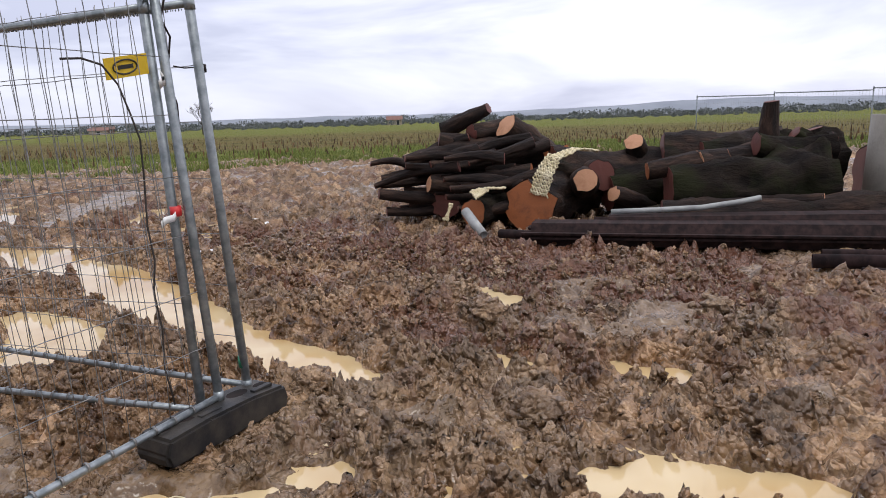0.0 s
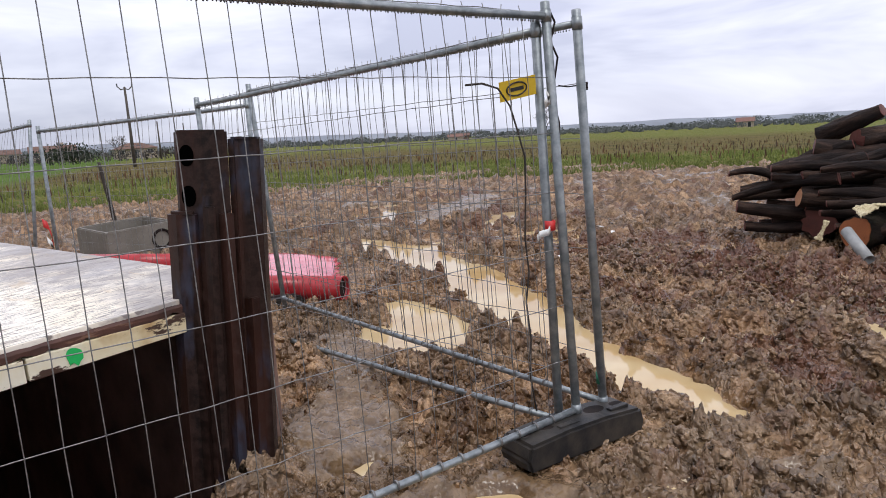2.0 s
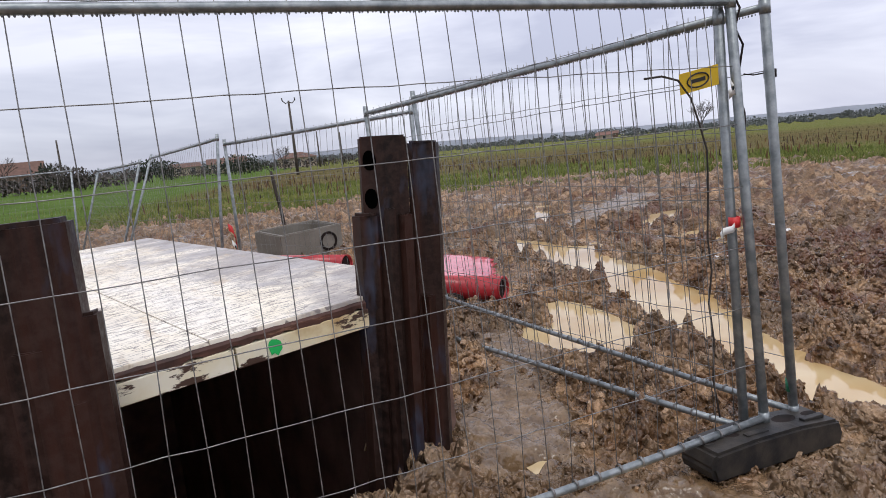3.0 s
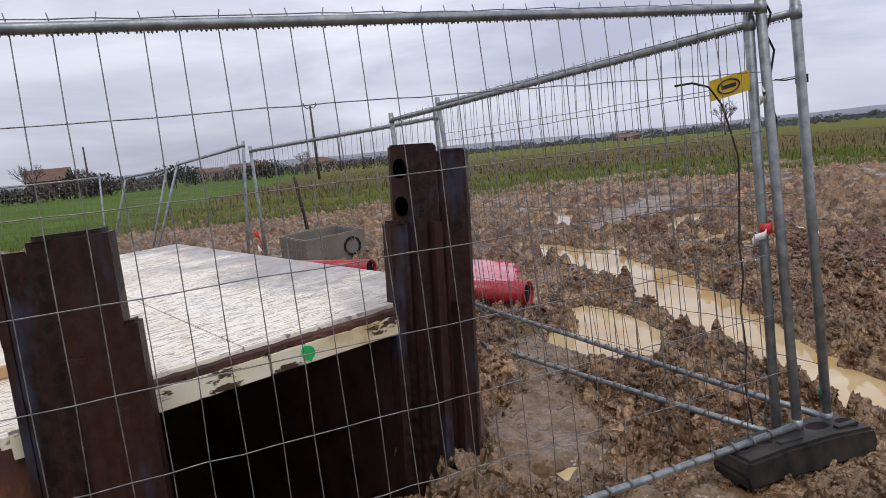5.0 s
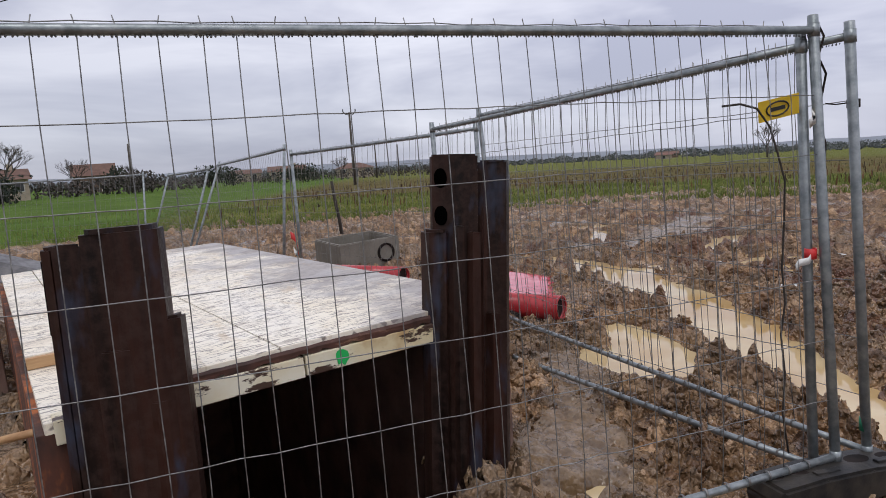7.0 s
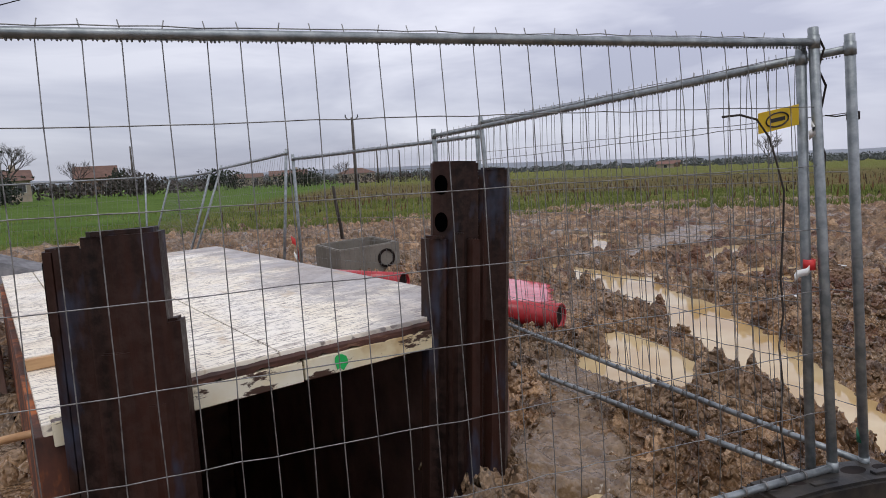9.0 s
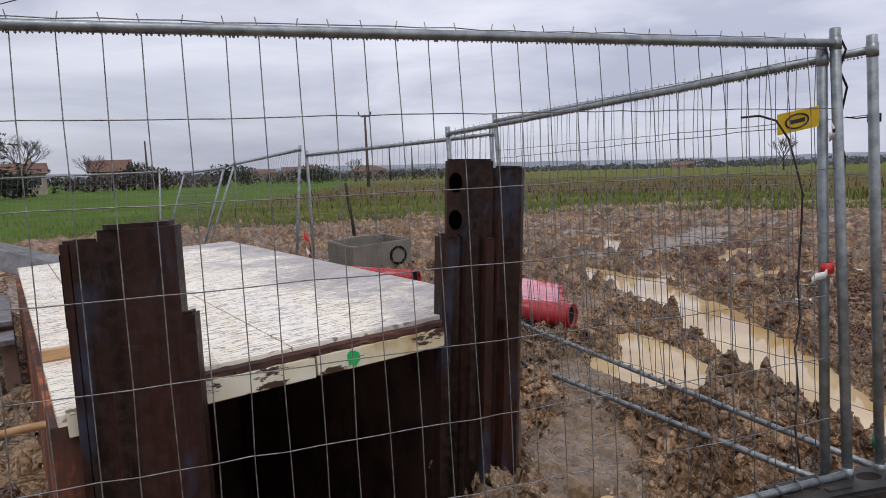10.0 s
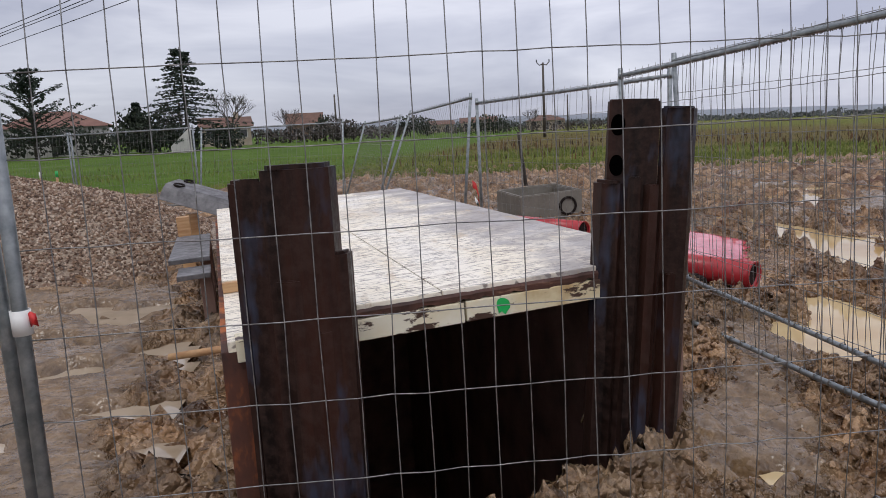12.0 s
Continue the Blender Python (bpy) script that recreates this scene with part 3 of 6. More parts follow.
def height_at(x, y, detail=True):
    """The ground's height; numpy arrays in plan."""
    r = np.hypot(x + 2.5, y + 2.1)
    calm = np.full(x.shape, 1.0)
    for f in FLATS:
        calm = np.minimum(calm, 0.6 + 0.4 * smooth01(along(x, y, f) + 0.15 * value_noise(x, y, 2.0, 77), -0.1, 0.35))
    stands = along(x, y, [(-0.4, -0.02, 0.16), (0.32, -0.04, 0.16)])
    calm = np.minimum(calm, 0.25 + 0.75 * smooth01(stands, 0.0, 0.2))
    wx, wy = x + 0.12 * value_noise(x, y, 3.1, 5), y + 0.12 * value_noise(x, y, 3.1, 6)
    churn = (0.34 + 0.72 * churned(x, y)) * calm
    h = 0.02 + 0.03 * value_noise(x, y, 0.6, 1) + calm * 0.045 * value_noise(wx, wy, 1.7, 2) + churn * (0.12 + 0.04 * smooth01(r, 4, 9)) * cells(wx, wy, 4.2, 50) + churn * 0.15 * smooth01(r, 4, 10) * cells(wy, wx, 2.1, 57)
    if detail:
        h = h + churn * (0.085 * (1 - smooth01(r, 10, 17)) * cells(wx + 0.3, wy, 8.5, 60) + 0.055 * (1 - smooth01(r, 5, 10)) * cells(wx, wy + 0.7, 17.0, 70))
        h = h + churn * 0.022 * (1 - smooth01(r, 3.5, 6)) * cells(x, y, 31.0, 9)
        h = h + 0.004 * value_noise(x, y, 22.0, 10)
    sheet = smooth01(-along(x, y, SHEET), -0.15, 0.05)
    h = h * (1 - sheet) - 0.02 * sheet
    h = np.maximum(h, WATER + 0.012 + 0.35 * (h - WATER))
    edge = 0.07 * value_noise(x, y, 2.6, 11) + 0.04 * value_noise(x, y, 8.0, 12)
    dip = along(x, y, RUT) + edge * 0.9
    ridge = np.exp(-(((dip - 0.16) / 0.12) ** 2)) * 0.055
    carve = smooth01(-dip, -0.1, 0.06) * 0.17
    for p in POOLS:
        d = along(x, y, p) + edge * 0.7
        carve = np.maximum(carve, smooth01(-d, -0.07, 0.04) * 0.15)
    h = h * (1 - 5.0 * carve) + ridge - carve
    # heap of softer soil by the sheet pile
    h = h + 0.07 * np.exp(-(((x + 1.3) / 0.35) ** 2 + ((y - 0.55) / 0.22) ** 2))
    far = smooth01(r, 22, 40)
    return h * (1 - far) + far * 0.02 * value_noise(x, y, 0.08, 21) + land(x, y)


def graded(lo, hi, step, reach_lo, reach_hi):
    """Fine rows between lo and hi, wider ones outwards: slowly over the mud, fast over the fields."""
    core = list(np.arange(lo, hi + step / 2, step))
    s, a, left = step, lo, []
    while a > reach_lo:
        s *= 1.05
        a -= s
        left.append(a)
    s, a, right = step, hi, []
    while a < reach_hi:
        s *= 1.013 if a < 26 else 1.09
        a += s
        right.append(a)
    return np.array(left[::-1] + core + right)


def build_ground():
    gx, gy = graded(-2.6, 3.6, 0.0155, -1500, 1500), graded(-2.3, 4.2, 0.0155, -1500, 1500)
    X, Y = np.meshgrid(gx, gy, indexing="ij")
    Z = height_at(X, Y)
    u, v = on_box(X, Y)
    nx, ny = X.shape
    # the trench is left open
    hole = (u > -0.02) & (u < np.where(v < 0.25, BOX_W - 0.42, BOX_W - 0.03)) & (v > -0.4 + 0.05 * value_noise(X, Y, 6.0, 31)) & (v < BOX_L)
    near_hole = (u > -0.25) & (u < BOX_W - 0.1) & (v > -0.6) & (v < BOX_L + 0.3)
    Z = np.where(near_hole & (Z < -0.03), -0.03, Z)
    idx = np.arange(nx * ny).reshape(nx, ny)
    quads = np.stack([idx[:-1, :-1], idx[1:, :-1], idx[1:, 1:], idx[:-1, 1:]], -1)
    keep = ~(hole[:-1, :-1] & hole[1:, :-1] & hole[1:, 1:] & hole[:-1, 1:])
    quads = quads[keep]
    me = bpy.data.meshes.new("ground")
    me.vertices.add(nx * ny)
    me.vertices.foreach_set("co", np.stack([X, Y, Z], -1).ravel())
    me.loops.add(quads.size)
    me.loops.foreach_set("vertex_index", quads.ravel())
    me.polygons.add(len(quads))
    me.polygons.foreach_set("loop_start", np.arange(0, quads.size, 4))
    me.polygons.foreach_set("use_smooth", np.ones(len(quads), bool))
    me.update(calc_edges=True)
    # zones: red grass edge, green stubble field, blue smooth meadow
    r = np.hypot(X + 2.5, Y + 2.1)
    reach = 24.5 + 2.0 * value_noise(X, Y, 0.12, 41) + 3.0 * smooth01(X, 5, 18) * smooth01(Y, 5, 20) - 3.5 * smooth01(-X, 2, 8)
    grass = smooth01(r - reach, -5.0, 5.0)
    stubble = smooth01(r - reach, 7, 20) * 0.85 * (1 - smooth01(r, 75, 120))
    meadow = smooth01((Y - 20) * 0.3 - 3.5 - X, 0.0, 4.0) * smooth01(r - reach, -1.0, 3.0)
    col = np.stack([grass, stubble * (1 - meadow), meadow, np.ones_like(r)], -1).reshape(-1, 4).astype(np.float32)
    at = me.color_attributes.new("zone", "FLOAT_COLOR", "POINT")
    at.data.foreach_set("color", col.ravel())
    # red bark soil by the logs; the second term paints shade on far mud
    soil_and_shade = 1.15 * np.exp(-(((X - 3.6) / 2.1) ** 2 + ((Y + 0.9) / 2.8) ** 2)) + 0.5 * np.exp(-(((X - 7.0) / 5.5) ** 2 + ((Y - 8.0) / 6.5) ** 2)) + 0.7 * np.exp(-(((X - 4.4) / 1.2) ** 2 + ((Y - 2.6) / 1.5) ** 2))
    silt = np.zeros(X.shape)
    for f in FLATS:
        silt = np.maximum(silt, smooth01(-along(X, Y, f), -0.3, 0.2))
    silt = np.maximum(silt, 0.95 * (1 - churned(X, Y)) * (1 - smooth01(r, 20, 26)))
    at = me.attributes.new("silt", "FLOAT", "POINT")
    at.data.foreach_set("value", silt.ravel().astype(np.float32))
    at = me.attributes.new("bark_and_far_shade", "FLOAT", "POINT")
    at.data.foreach_set("value", soil_and_shade.ravel().astype(np.float32))
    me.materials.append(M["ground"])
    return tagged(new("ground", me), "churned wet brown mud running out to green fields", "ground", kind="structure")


build_ground()


def build_water():
    """Each pool is a flat sheet under its own stretch of the hollows."""
    c = 0.1
    gx, gy = np.arange(-5.5, 20.0, c), np.arange(-2.9, 20.0, c)
    X, Y = np.meshgrid(gx, gy, indexing="ij")
    runs = [RUT, *POOLS]
    D = np.stack([along(X + c / 2, Y + c / 2, p) for p in runs])
    owner, near = D.argmin(0), D.min(0)
    u, v = on_box(X, Y)
    dry = (u < -0.35) | (u > BOX_W - 0.1) | (v < -0.6)
    for k in range(len(runs)):
        bm = bmesh.new()
        got = {}

        def corner(i, j):
            if (i, j) not in got:
                got[i, j] = bm.verts.new((gx[0] + i * c, gy[0] + j * c, WATER))
            return got[i, j]

        for i, j in np.argwhere((owner == k) & (near < 0.3) & dry).tolist():
            bm.faces.new((corner(i, j), corner(i + 1, j), corner(i + 1, j + 1), corner(i, j + 1)))
        thing("puddle", bm, M["film"] if runs[k] in FILMS else M["water"], "still puddle of yellow-brown muddy water in a rut", "puddle", "puddles in the mud", "structure")


build_water()


# ---- mesh fence panels ----
L_PANEL = 3.5
WIRE_Z = (1.70, 1.455, 1.195, 0.93, 0.672, 0.41)


def build_panel(rng, warp=None):
    """One panel; warp(x, z) gives the shift along and across by which its frame is out of square."""

    def bent(bm):
        if warp:
            for v in bm.verts:
                sx, sy = warp(v.co.x, v.co.z)
                v.co.x += sx
                v.co.y += sy
        return bm

    p = empty("mesh_fence", "galvanised steel mesh site fence panel standing in mud", "fence", group="site fence")
    for x in (0.0, L_PANEL):
        bm = bmesh.new()
        tube(bm, [(x, 0, 0.04), (x, 0, 2.02)], 0.021, 14)
        bmesh.ops.bevel(bm, geom=[e for e in bm.edges if abs(e.verts[0].co.z - e.verts[1].co.z) < 1e-4], offset=0.003, segments=1, affect="EDGES")
        post = part("post", bent(bm), M["galv"], p, smooth=False)
        for z in (0.155, 1.96):
            bm = bmesh.new()
            tube(bm, [(x - 0.001, 0, z - 0.027), (x - 0.001, 0, z + 0.027)], 0.0235, 12)
            part("weld_collar", bent(bm), M["galv"], post)
    for z, nm in ((1.96, "top_rail"), (0.155, "bottom_rail")):
        bm = bmesh.new()
        tube(bm, [(L_PANEL * k / 6, 0, z - (0.006 if 0 < k < 6 else 0)) for k in range(7)], 0.0165, 12)
        part(nm, bent(bm), M["galv"], p)
    bm = bmesh.new()
    for k in range(230):
        r = rng.uniform(0.0025, 0.0048)
        bmesh.ops.create_icosphere(bm, subdivisions=1, radius=r, matrix=Matrix.Translation((0.05 + 3.4 * (k + rng.uniform(-0.3, 0.3)) / 230, 0, 1.96 - 0.0215 - r * 0.4)) @ Matrix.Diagonal((1, 1, 1.5, 1)))
    tagged(part("rainwater", bent(bm), M["drop"], p, "row of rain beads under the rail", smooth=True), kind="stuff")
    vert = []
    for k in range(3):
        bm = bmesh.new()
        pts = []
        zs = [0.135, *WIRE_Z[::-1], 1.96, 2.0]
        for i, z in enumerate(zs):
            pts.append((rng.uniform(-0.004, 0.004), rng.uniform(-0.003, 0.003) + (-0.019 if i >= len(zs) - 2 or i == 0 else 0), z))
        pts[-1] = (pts[-1][0] + rng.uniform(-0.006, 0.006), -0.022, 2.0)
        tube(bm, pts, 0.0019, 5)
        hollow(bm, (-0.005, 0, 0.155), (0.005, 0, 0.155), 0.0205, 0.0025, 10)
        me = bpy.data.meshes.new("wire")
        bm.to_mesh(me)
        bm.free()
        me.materials.append(M["wire"])
        vert.append(me)
    n = 31
    for k in range(n):
        m = Matrix.Translation((0.170 + 0.1072 * k, 0, 0)) @ Matrix.Rotation(rng.uniform(-0.006, 0.006), 4, "Y")
        if warp:
            bm = bmesh.new()
            bm.from_mesh(vert[k % 3])
            bm.transform(m)
            part("wire", bent(bm), M["wire"], p)
        else:
            shared("wire", vert[k % 3], p, m)
    for z in (*WIRE_Z, 1.975):
        bm = bmesh.new()
        tube(bm, [(0.018 + (L_PANEL - 0.036) * k / 33, 0.004 * (-1) ** k, z + rng.uniform(-0.003, 0.003)) for k in range(34)], 0.002, 5)
        part("wire", bent(bm), M["wire"], p)
    return p


def panel_pose(p0, p1, lean=0.0, dz=0.0, dz1=None):
    """Stands a panel's first post at p0 and its second towards p1; lean in degrees to the side; dz: how far it is raised."""
    a, b = Vector((*p0, dz)), Vector((*p1, dz if dz1 is None else dz1))
    ex = (b - a).normalized()
    ey = Vector((0, 0, 1)).cross(ex).normalized()
    ez = ex.cross(ey)
    return Matrix.Translation(a) @ Matrix((ex, ey, ez)).transposed().to_4x4() @ Matrix.Rotation(radians(lean), 4, "X")


rng = random.Random(3)
front = build_panel(rng, lambda x, z: (0.023 * z if x < 0.06 else 0.0, 0.0))
front.matrix_world = panel_pose((0.0, 0.0), (-3.5, 0.0), 2.0, 0.0, 0.0)
side_a = build_panel(rng)
side_a.matrix_world = panel_pose((-0.045, 0.075), (-0.42, 3.56), -0.7, -0.06, -0.12)
side_c = copy_thing(side_a, panel_pose((0.225, 0.03), (0.1, 3.55), -3.7, -0.03, -0.02))
next_d = copy_thing(side_a, panel_pose((0.07, 3.8), (-1.2, 7.22), 0.0, -0.12, -0.15))
for q in (side_a, side_c, next_d):
    tagged(q, "galvanised steel mesh site fence panel beside the rut")
brace_e = build_panel(rng, lambda x, z: (0.0, -z * (0.12 + 0.085 * x)))
brace_e.matrix_world = panel_pose((-1.40, 7.27), (-2.66, 10.6), 0.0, -0.06, -0.14)
brace_f = copy_thing(side_a, panel_pose((-2.68, 10.68), (-3.39, 14.0), 18.5, -0.1, -0.12))
for q in (brace_e, brace_f):
    tagged(q, "leaning galvanised mesh fence panel behind the trench cover")
lean = 14.0
for p0, p1 in (((-3.42, 14.06), (-6.78, 14.75)), ((-6.85, 14.75), (-10.1, 15.95)), ((-10.2, 15.95), (-13.4, 17.2)), ((-13.5, 17.2), (-16.7, 18.6))):
    copy_thing(side_a, panel_pose(p0, p1, lean, -0.1))
    lean = 1.0
left_panel = copy_thing(side_a, panel_pose((-3.56, 0.06), (-6.2, -2.1), 0.0))
for k in range(4):
    copy_thing(side_a, panel_pose((27.6 - 2.1 * k, 0.6 - 2.8 * k), (25.5 - 2.1 * k, -2.2 - 2.8 * k), 0.0, -0.42, -0.48))


def build_foot(m):
    f = empty("rubber_base", "black recycled rubber block holding the fence posts", "rubber block", m, "fence feet")
    bm = bmesh.new()
    # long block with sloped ends and a raised middle
    sect = [(-0.35, 0.0), (0.35, 0.0), (0.37, 0.06), (0.345, 0.125), (0.12, 0.14), (-0.12, 0.14), (-0.345, 0.125), (-0.37, 0.06)]
    lo = [bm.verts.new((x, -0.105, z)) for x, z in sect]
    hi = [bm.verts.new((x, 0.105, z)) for x, z in sect]
    n = len(sect)
    for i in range(n):
        bm.faces.new((lo[i], lo[(i + 1) % n], hi[(i + 1) % n], hi[i]))
    bm.faces.new(lo[::-1])
    bm.faces.new(hi)
    bmesh.ops.recalc_face_normals(bm, faces=bm.faces[:])
    bmesh.ops.bevel(bm, geom=bm.edges[:], offset=0.014, segments=2, affect="EDGES")
    part("block", bm, M["rubber"], f)
    # raised black caps paint the shade of the post slots
    for x, w in ((-0.29, 0.035), (-0.17, 0.055), (0.13, 0.06), (0.28, 0.04)):
        bm = bmesh.new()
        z = 0.137 - max(0, abs(x) - 0.12) * 0.055
        tube(bm, [(x, 0.01, z - 0.03), (x, 0.01, z + 0.004)], w, 18, mats=(1, 1))
        bmesh.ops.scale(bm, verts=bm.verts[:], vec=(1, 0.62, 1))
        part("slot", bm, [M["rubber"], M["black"]], f, "black cap painted as the shade in a post slot")
    for sx in (-0.08, 0.24):
        bm = bmesh.new()
        box(bm, (sx - 0.06, -0.06, 0.128), (sx + 0.06, -0.03, 0.146), 0.004)
        part("rib", bm, M["rubber"], f)
    return f


foot = build_foot(pose(-0.05, -0.02, 0.0, 0, 1.0, -4))
copy_thing(foot, pose(-3.53, 0.03, 0.0, 0, 0, 3))
copy_thing(foot, pose(-0.02, 3.72, -0.03, 0, 0, 8))
copy_thing(foot, pose(-1.2, 7.25, -0.03, 0, 0, 30))


# ---- sheet piles at the trench mouth ----
def pile_matrix(x, y, yaw):
    return Matrix.Translation((x, y, 0)) @ Matrix.Rotation(radians(yaw), 4, "Z")


def wall_prism(bm, pts, t, z0, z1, bevel=0.006):
    prism(bm, ribbon_outline(pts, t), z0, z1)
    top = z1 if not isinstance(z1, (list, tuple)) else min(z1)
    bmesh.ops.bevel(bm, geom=[e for e in bm.edges if min(e.verts[0].co.z, e.verts[1].co.z) > top - 1e-3], offset=bevel, segments=2, affect="EDGES")
    bmesh.ops.recalc_face_normals(bm, faces=bm.faces[:])
    return bm


def tall_pile(m):
    """A driven double sheet pile; in its own axes x runs across the trench mouth and y away."""
    p = empty("sheet_pile", "tall rust-brown steel sheet pile with two lifting holes", "sheet pile", m, "sheet piles")
    top = 1.565
    d, q = Vector((-0.47, -0.88, 0)), Vector((-0.88, 0.47, 0))
    for nm, pts, t, z in (("web", [(-0.155, 0.06), (-0.157, 0.0), (-0.152, -0.012), (-0.058, -0.062), (-0.045, -0.065), (0.055, -0.06)], 0.024, top),
                          ("flange", [(0.068, -0.045), (0.075, -0.02), (0.1, -0.012), (0.185, -0.03), (0.195, 0.03)], 0.024, top - 0.03),
                          ("clutch", [(-0.16, 0.05), (-0.205, 0.03), (-0.205, -0.01), (-0.17, -0.05), (-0.125, -0.055), (-0.09, -0.075)], 0.022, top - 0.35)):
        bm = bmesh.new()
        wall_prism(bm, pts, t, -1.6, z, 0.009 if nm != "clutch" else 0.014)
        part(nm, bm, M["rust"], p)
    for pts, z in (([(-0.055, -0.078), (-0.035, -0.1), (-0.012, -0.09)], top - 0.33), ([(0.01, -0.075), (0.032, -0.115), (0.06, -0.085)], top - 0.36), ([(0.1, -0.028), (0.125, -0.06), (0.15, -0.03)], top - 0.75)):
        bm = bmesh.new()
        wall_prism(bm, pts, 0.018, -1.6, z, 0.004)
        part("rib", bm, M["rust"], p)
    # no opening is cut: proud black discs paint the two holes' shade
    for z in (top - 0.11, top - 0.285):
        c = Vector((-0.108, -0.037, z)) + q * 0.004
        bm = bmesh.new()
        tube(bm, [c - d * 0.008, c + d * 0.016], 0.034, 20)
        for v in bm.verts:
            v.co.z = z + (v.co.z - z) * 1.35
        part("hole", bm, M["hole"], p, "black disc painted as the shade in a lifting hole")
    return p


def short_pile(m):
    p = empty("sheet_pile", "shorter rust-brown steel sheet pile with a notched top", "sheet pile", m, "sheet piles")
    top = 1.385
    face = [(-0.06, -0.062), (-0.02, -0.06), (0.03, -0.07), (0.13, -0.066), (0.16, -0.045), (0.17, 0.06)]
    for nm, pts, t, z in (("web", face, 0.05, top),
                          ("flange", [(-0.15, -0.045), (-0.12, -0.05), (-0.058, -0.06)], 0.03, top - 0.045),
                          ("clutch", [(-0.15, 0.06), (-0.178, 0.05), (-0.184, 0.0), (-0.176, -0.035), (-0.152, -0.045)], 0.03, top - 0.05),
                          ("flange", [(0.15, -0.045), (0.19, -0.042), (0.215, -0.035), (0.226, 0.03)], 0.024, top - 0.33)):
        bm = bmesh.new()
        wall_prism(bm, pts, t, -1.6, z, 0.017 if t > 0.04 else 0.011)
        part(nm, bm, M["rust"], p)
    for pts, z in (([(-0.03, -0.082), (0.01, -0.096), (0.055, -0.086)], top - 0.42), ([(0.1, -0.082), (0.12, -0.092), (0.15, -0.075)], top - 0.62)):
        bm = bmesh.new()
        wall_prism(bm, pts, 0.018, -1.6, z, 0.004)
        part("rib", bm, M["rust"], p)
    # black strip on the side paints the slot's shade
    bm = bmesh.new()
    box(bm, (-0.203, 0.0, top - 0.36), (-0.196, 0.035, top - 0.1), 0.002)
    part("slot", bm, M["hole"], p, "black strip painted as the shade in a long lifting slot")
    return p


tall_pile(Matrix.Translation((-1.345, 0.935, 0)) @ Matrix.Rotation(radians(3.4), 4, "Y") @ Matrix.Rotation(radians(-22), 4, "Z"))
short_pile(pile_matrix(-2.79, 0.565, -4))

# ---- trench box: shoring walls, cover boards, beams ----
LID = BOX @ Matrix.Translation((0.5, 0, 0.0)) @ Matrix.Rotation(radians(-1.9), 4, "Y") @ Matrix.Translation((-0.5, 0, 0))


def box_thing(name, lo, hi, mat, label, cat, bevel=0.004, kind="", group=""):
    bm = bmesh.new()
    box(bm, lo, hi, bevel)
    ob = thing(name, bm, mat, label, cat, group, kind)
    ob.matrix_world = LID
    return ob


def build_trench():
    w = empty("trench_shoring", "dark steel shoring panels lining the open trench", "trench shoring", BOX)
    bm = bmesh.new()
    box(bm, (-0.05, 0.0, -2.6), (0.05, BOX_L, 0.68), 0.005)
    part("side_panel", bm, M["orange"], w, "rust-streaked steel side panel")
    bm = bmesh.new()
    box(bm, (BOX_W - 0.1, 0.0, -2.6), (BOX_W, BOX_L, 0.68), 0.005)
    part("side_panel", bm, M["dark"], w)
    bm = bmesh.new()
    box(bm, (0.05, BOX_L - 0.08, -2.6), (BOX_W - 0.1, BOX_L, 0.68), 0.005)
    part("end_panel", bm, M["dark"], w)
    bm = bmesh.new()
    box(bm, (-0.1, -0.5, -2.7), (BOX_W, BOX_L, -2.6))
    part("bottom", bm, M["dark"], w, "dark trench bottom")
    bm = bmesh.new()
    box(bm, (-0.12, -0.56, -2.6), (BOX_W + 0.1, -0.44, -0.06), 0.01)
    part("earth_face", bm, M["clod"], w, "cut earth face of the trench mouth")
    bm = bmesh.new()
    box(bm, (-0.12, -0.44, -2.6), (-0.06, 0.0, -0.05), 0.01)
    part("earth_face", bm, M["clod"], w)
    bm = bmesh.new()
    box(bm, (BOX_W + 0.02, -0.44, -2.6), (BOX_W + 0.1, 0.0, -0.05), 0.01)
    part("earth_face", bm, M["clod"], w)


build_trench()
# cover
box_thing("cover_board", (0.5, 0.0, 0.762), (0.876, BOX_L - 0.02, 0.799), M["board"], "narrow scuffed white cover board over the trench", "board", 0.004)
box_thing("cover_board", (0.882, 0.004, 0.762), (BOX_W - 0.02, BOX_L - 0.02, 0.8), M["board"], "large scuffed white cover board over the trench", "board", 0.004)
box_thing("cover_board", (0.0, 0.93, 0.758), (0.255, BOX_L - 0.03, 0.796), M["board"], "scuffed white strip of cover board at the trench edge", "board", 0.004)
box_thing("cover_board", (0.262, 0.93, 0.758), (0.49, BOX_L - 0.03, 0.797), M["board"], "scuffed white strip of cover board beside the large one", "board", 0.004)
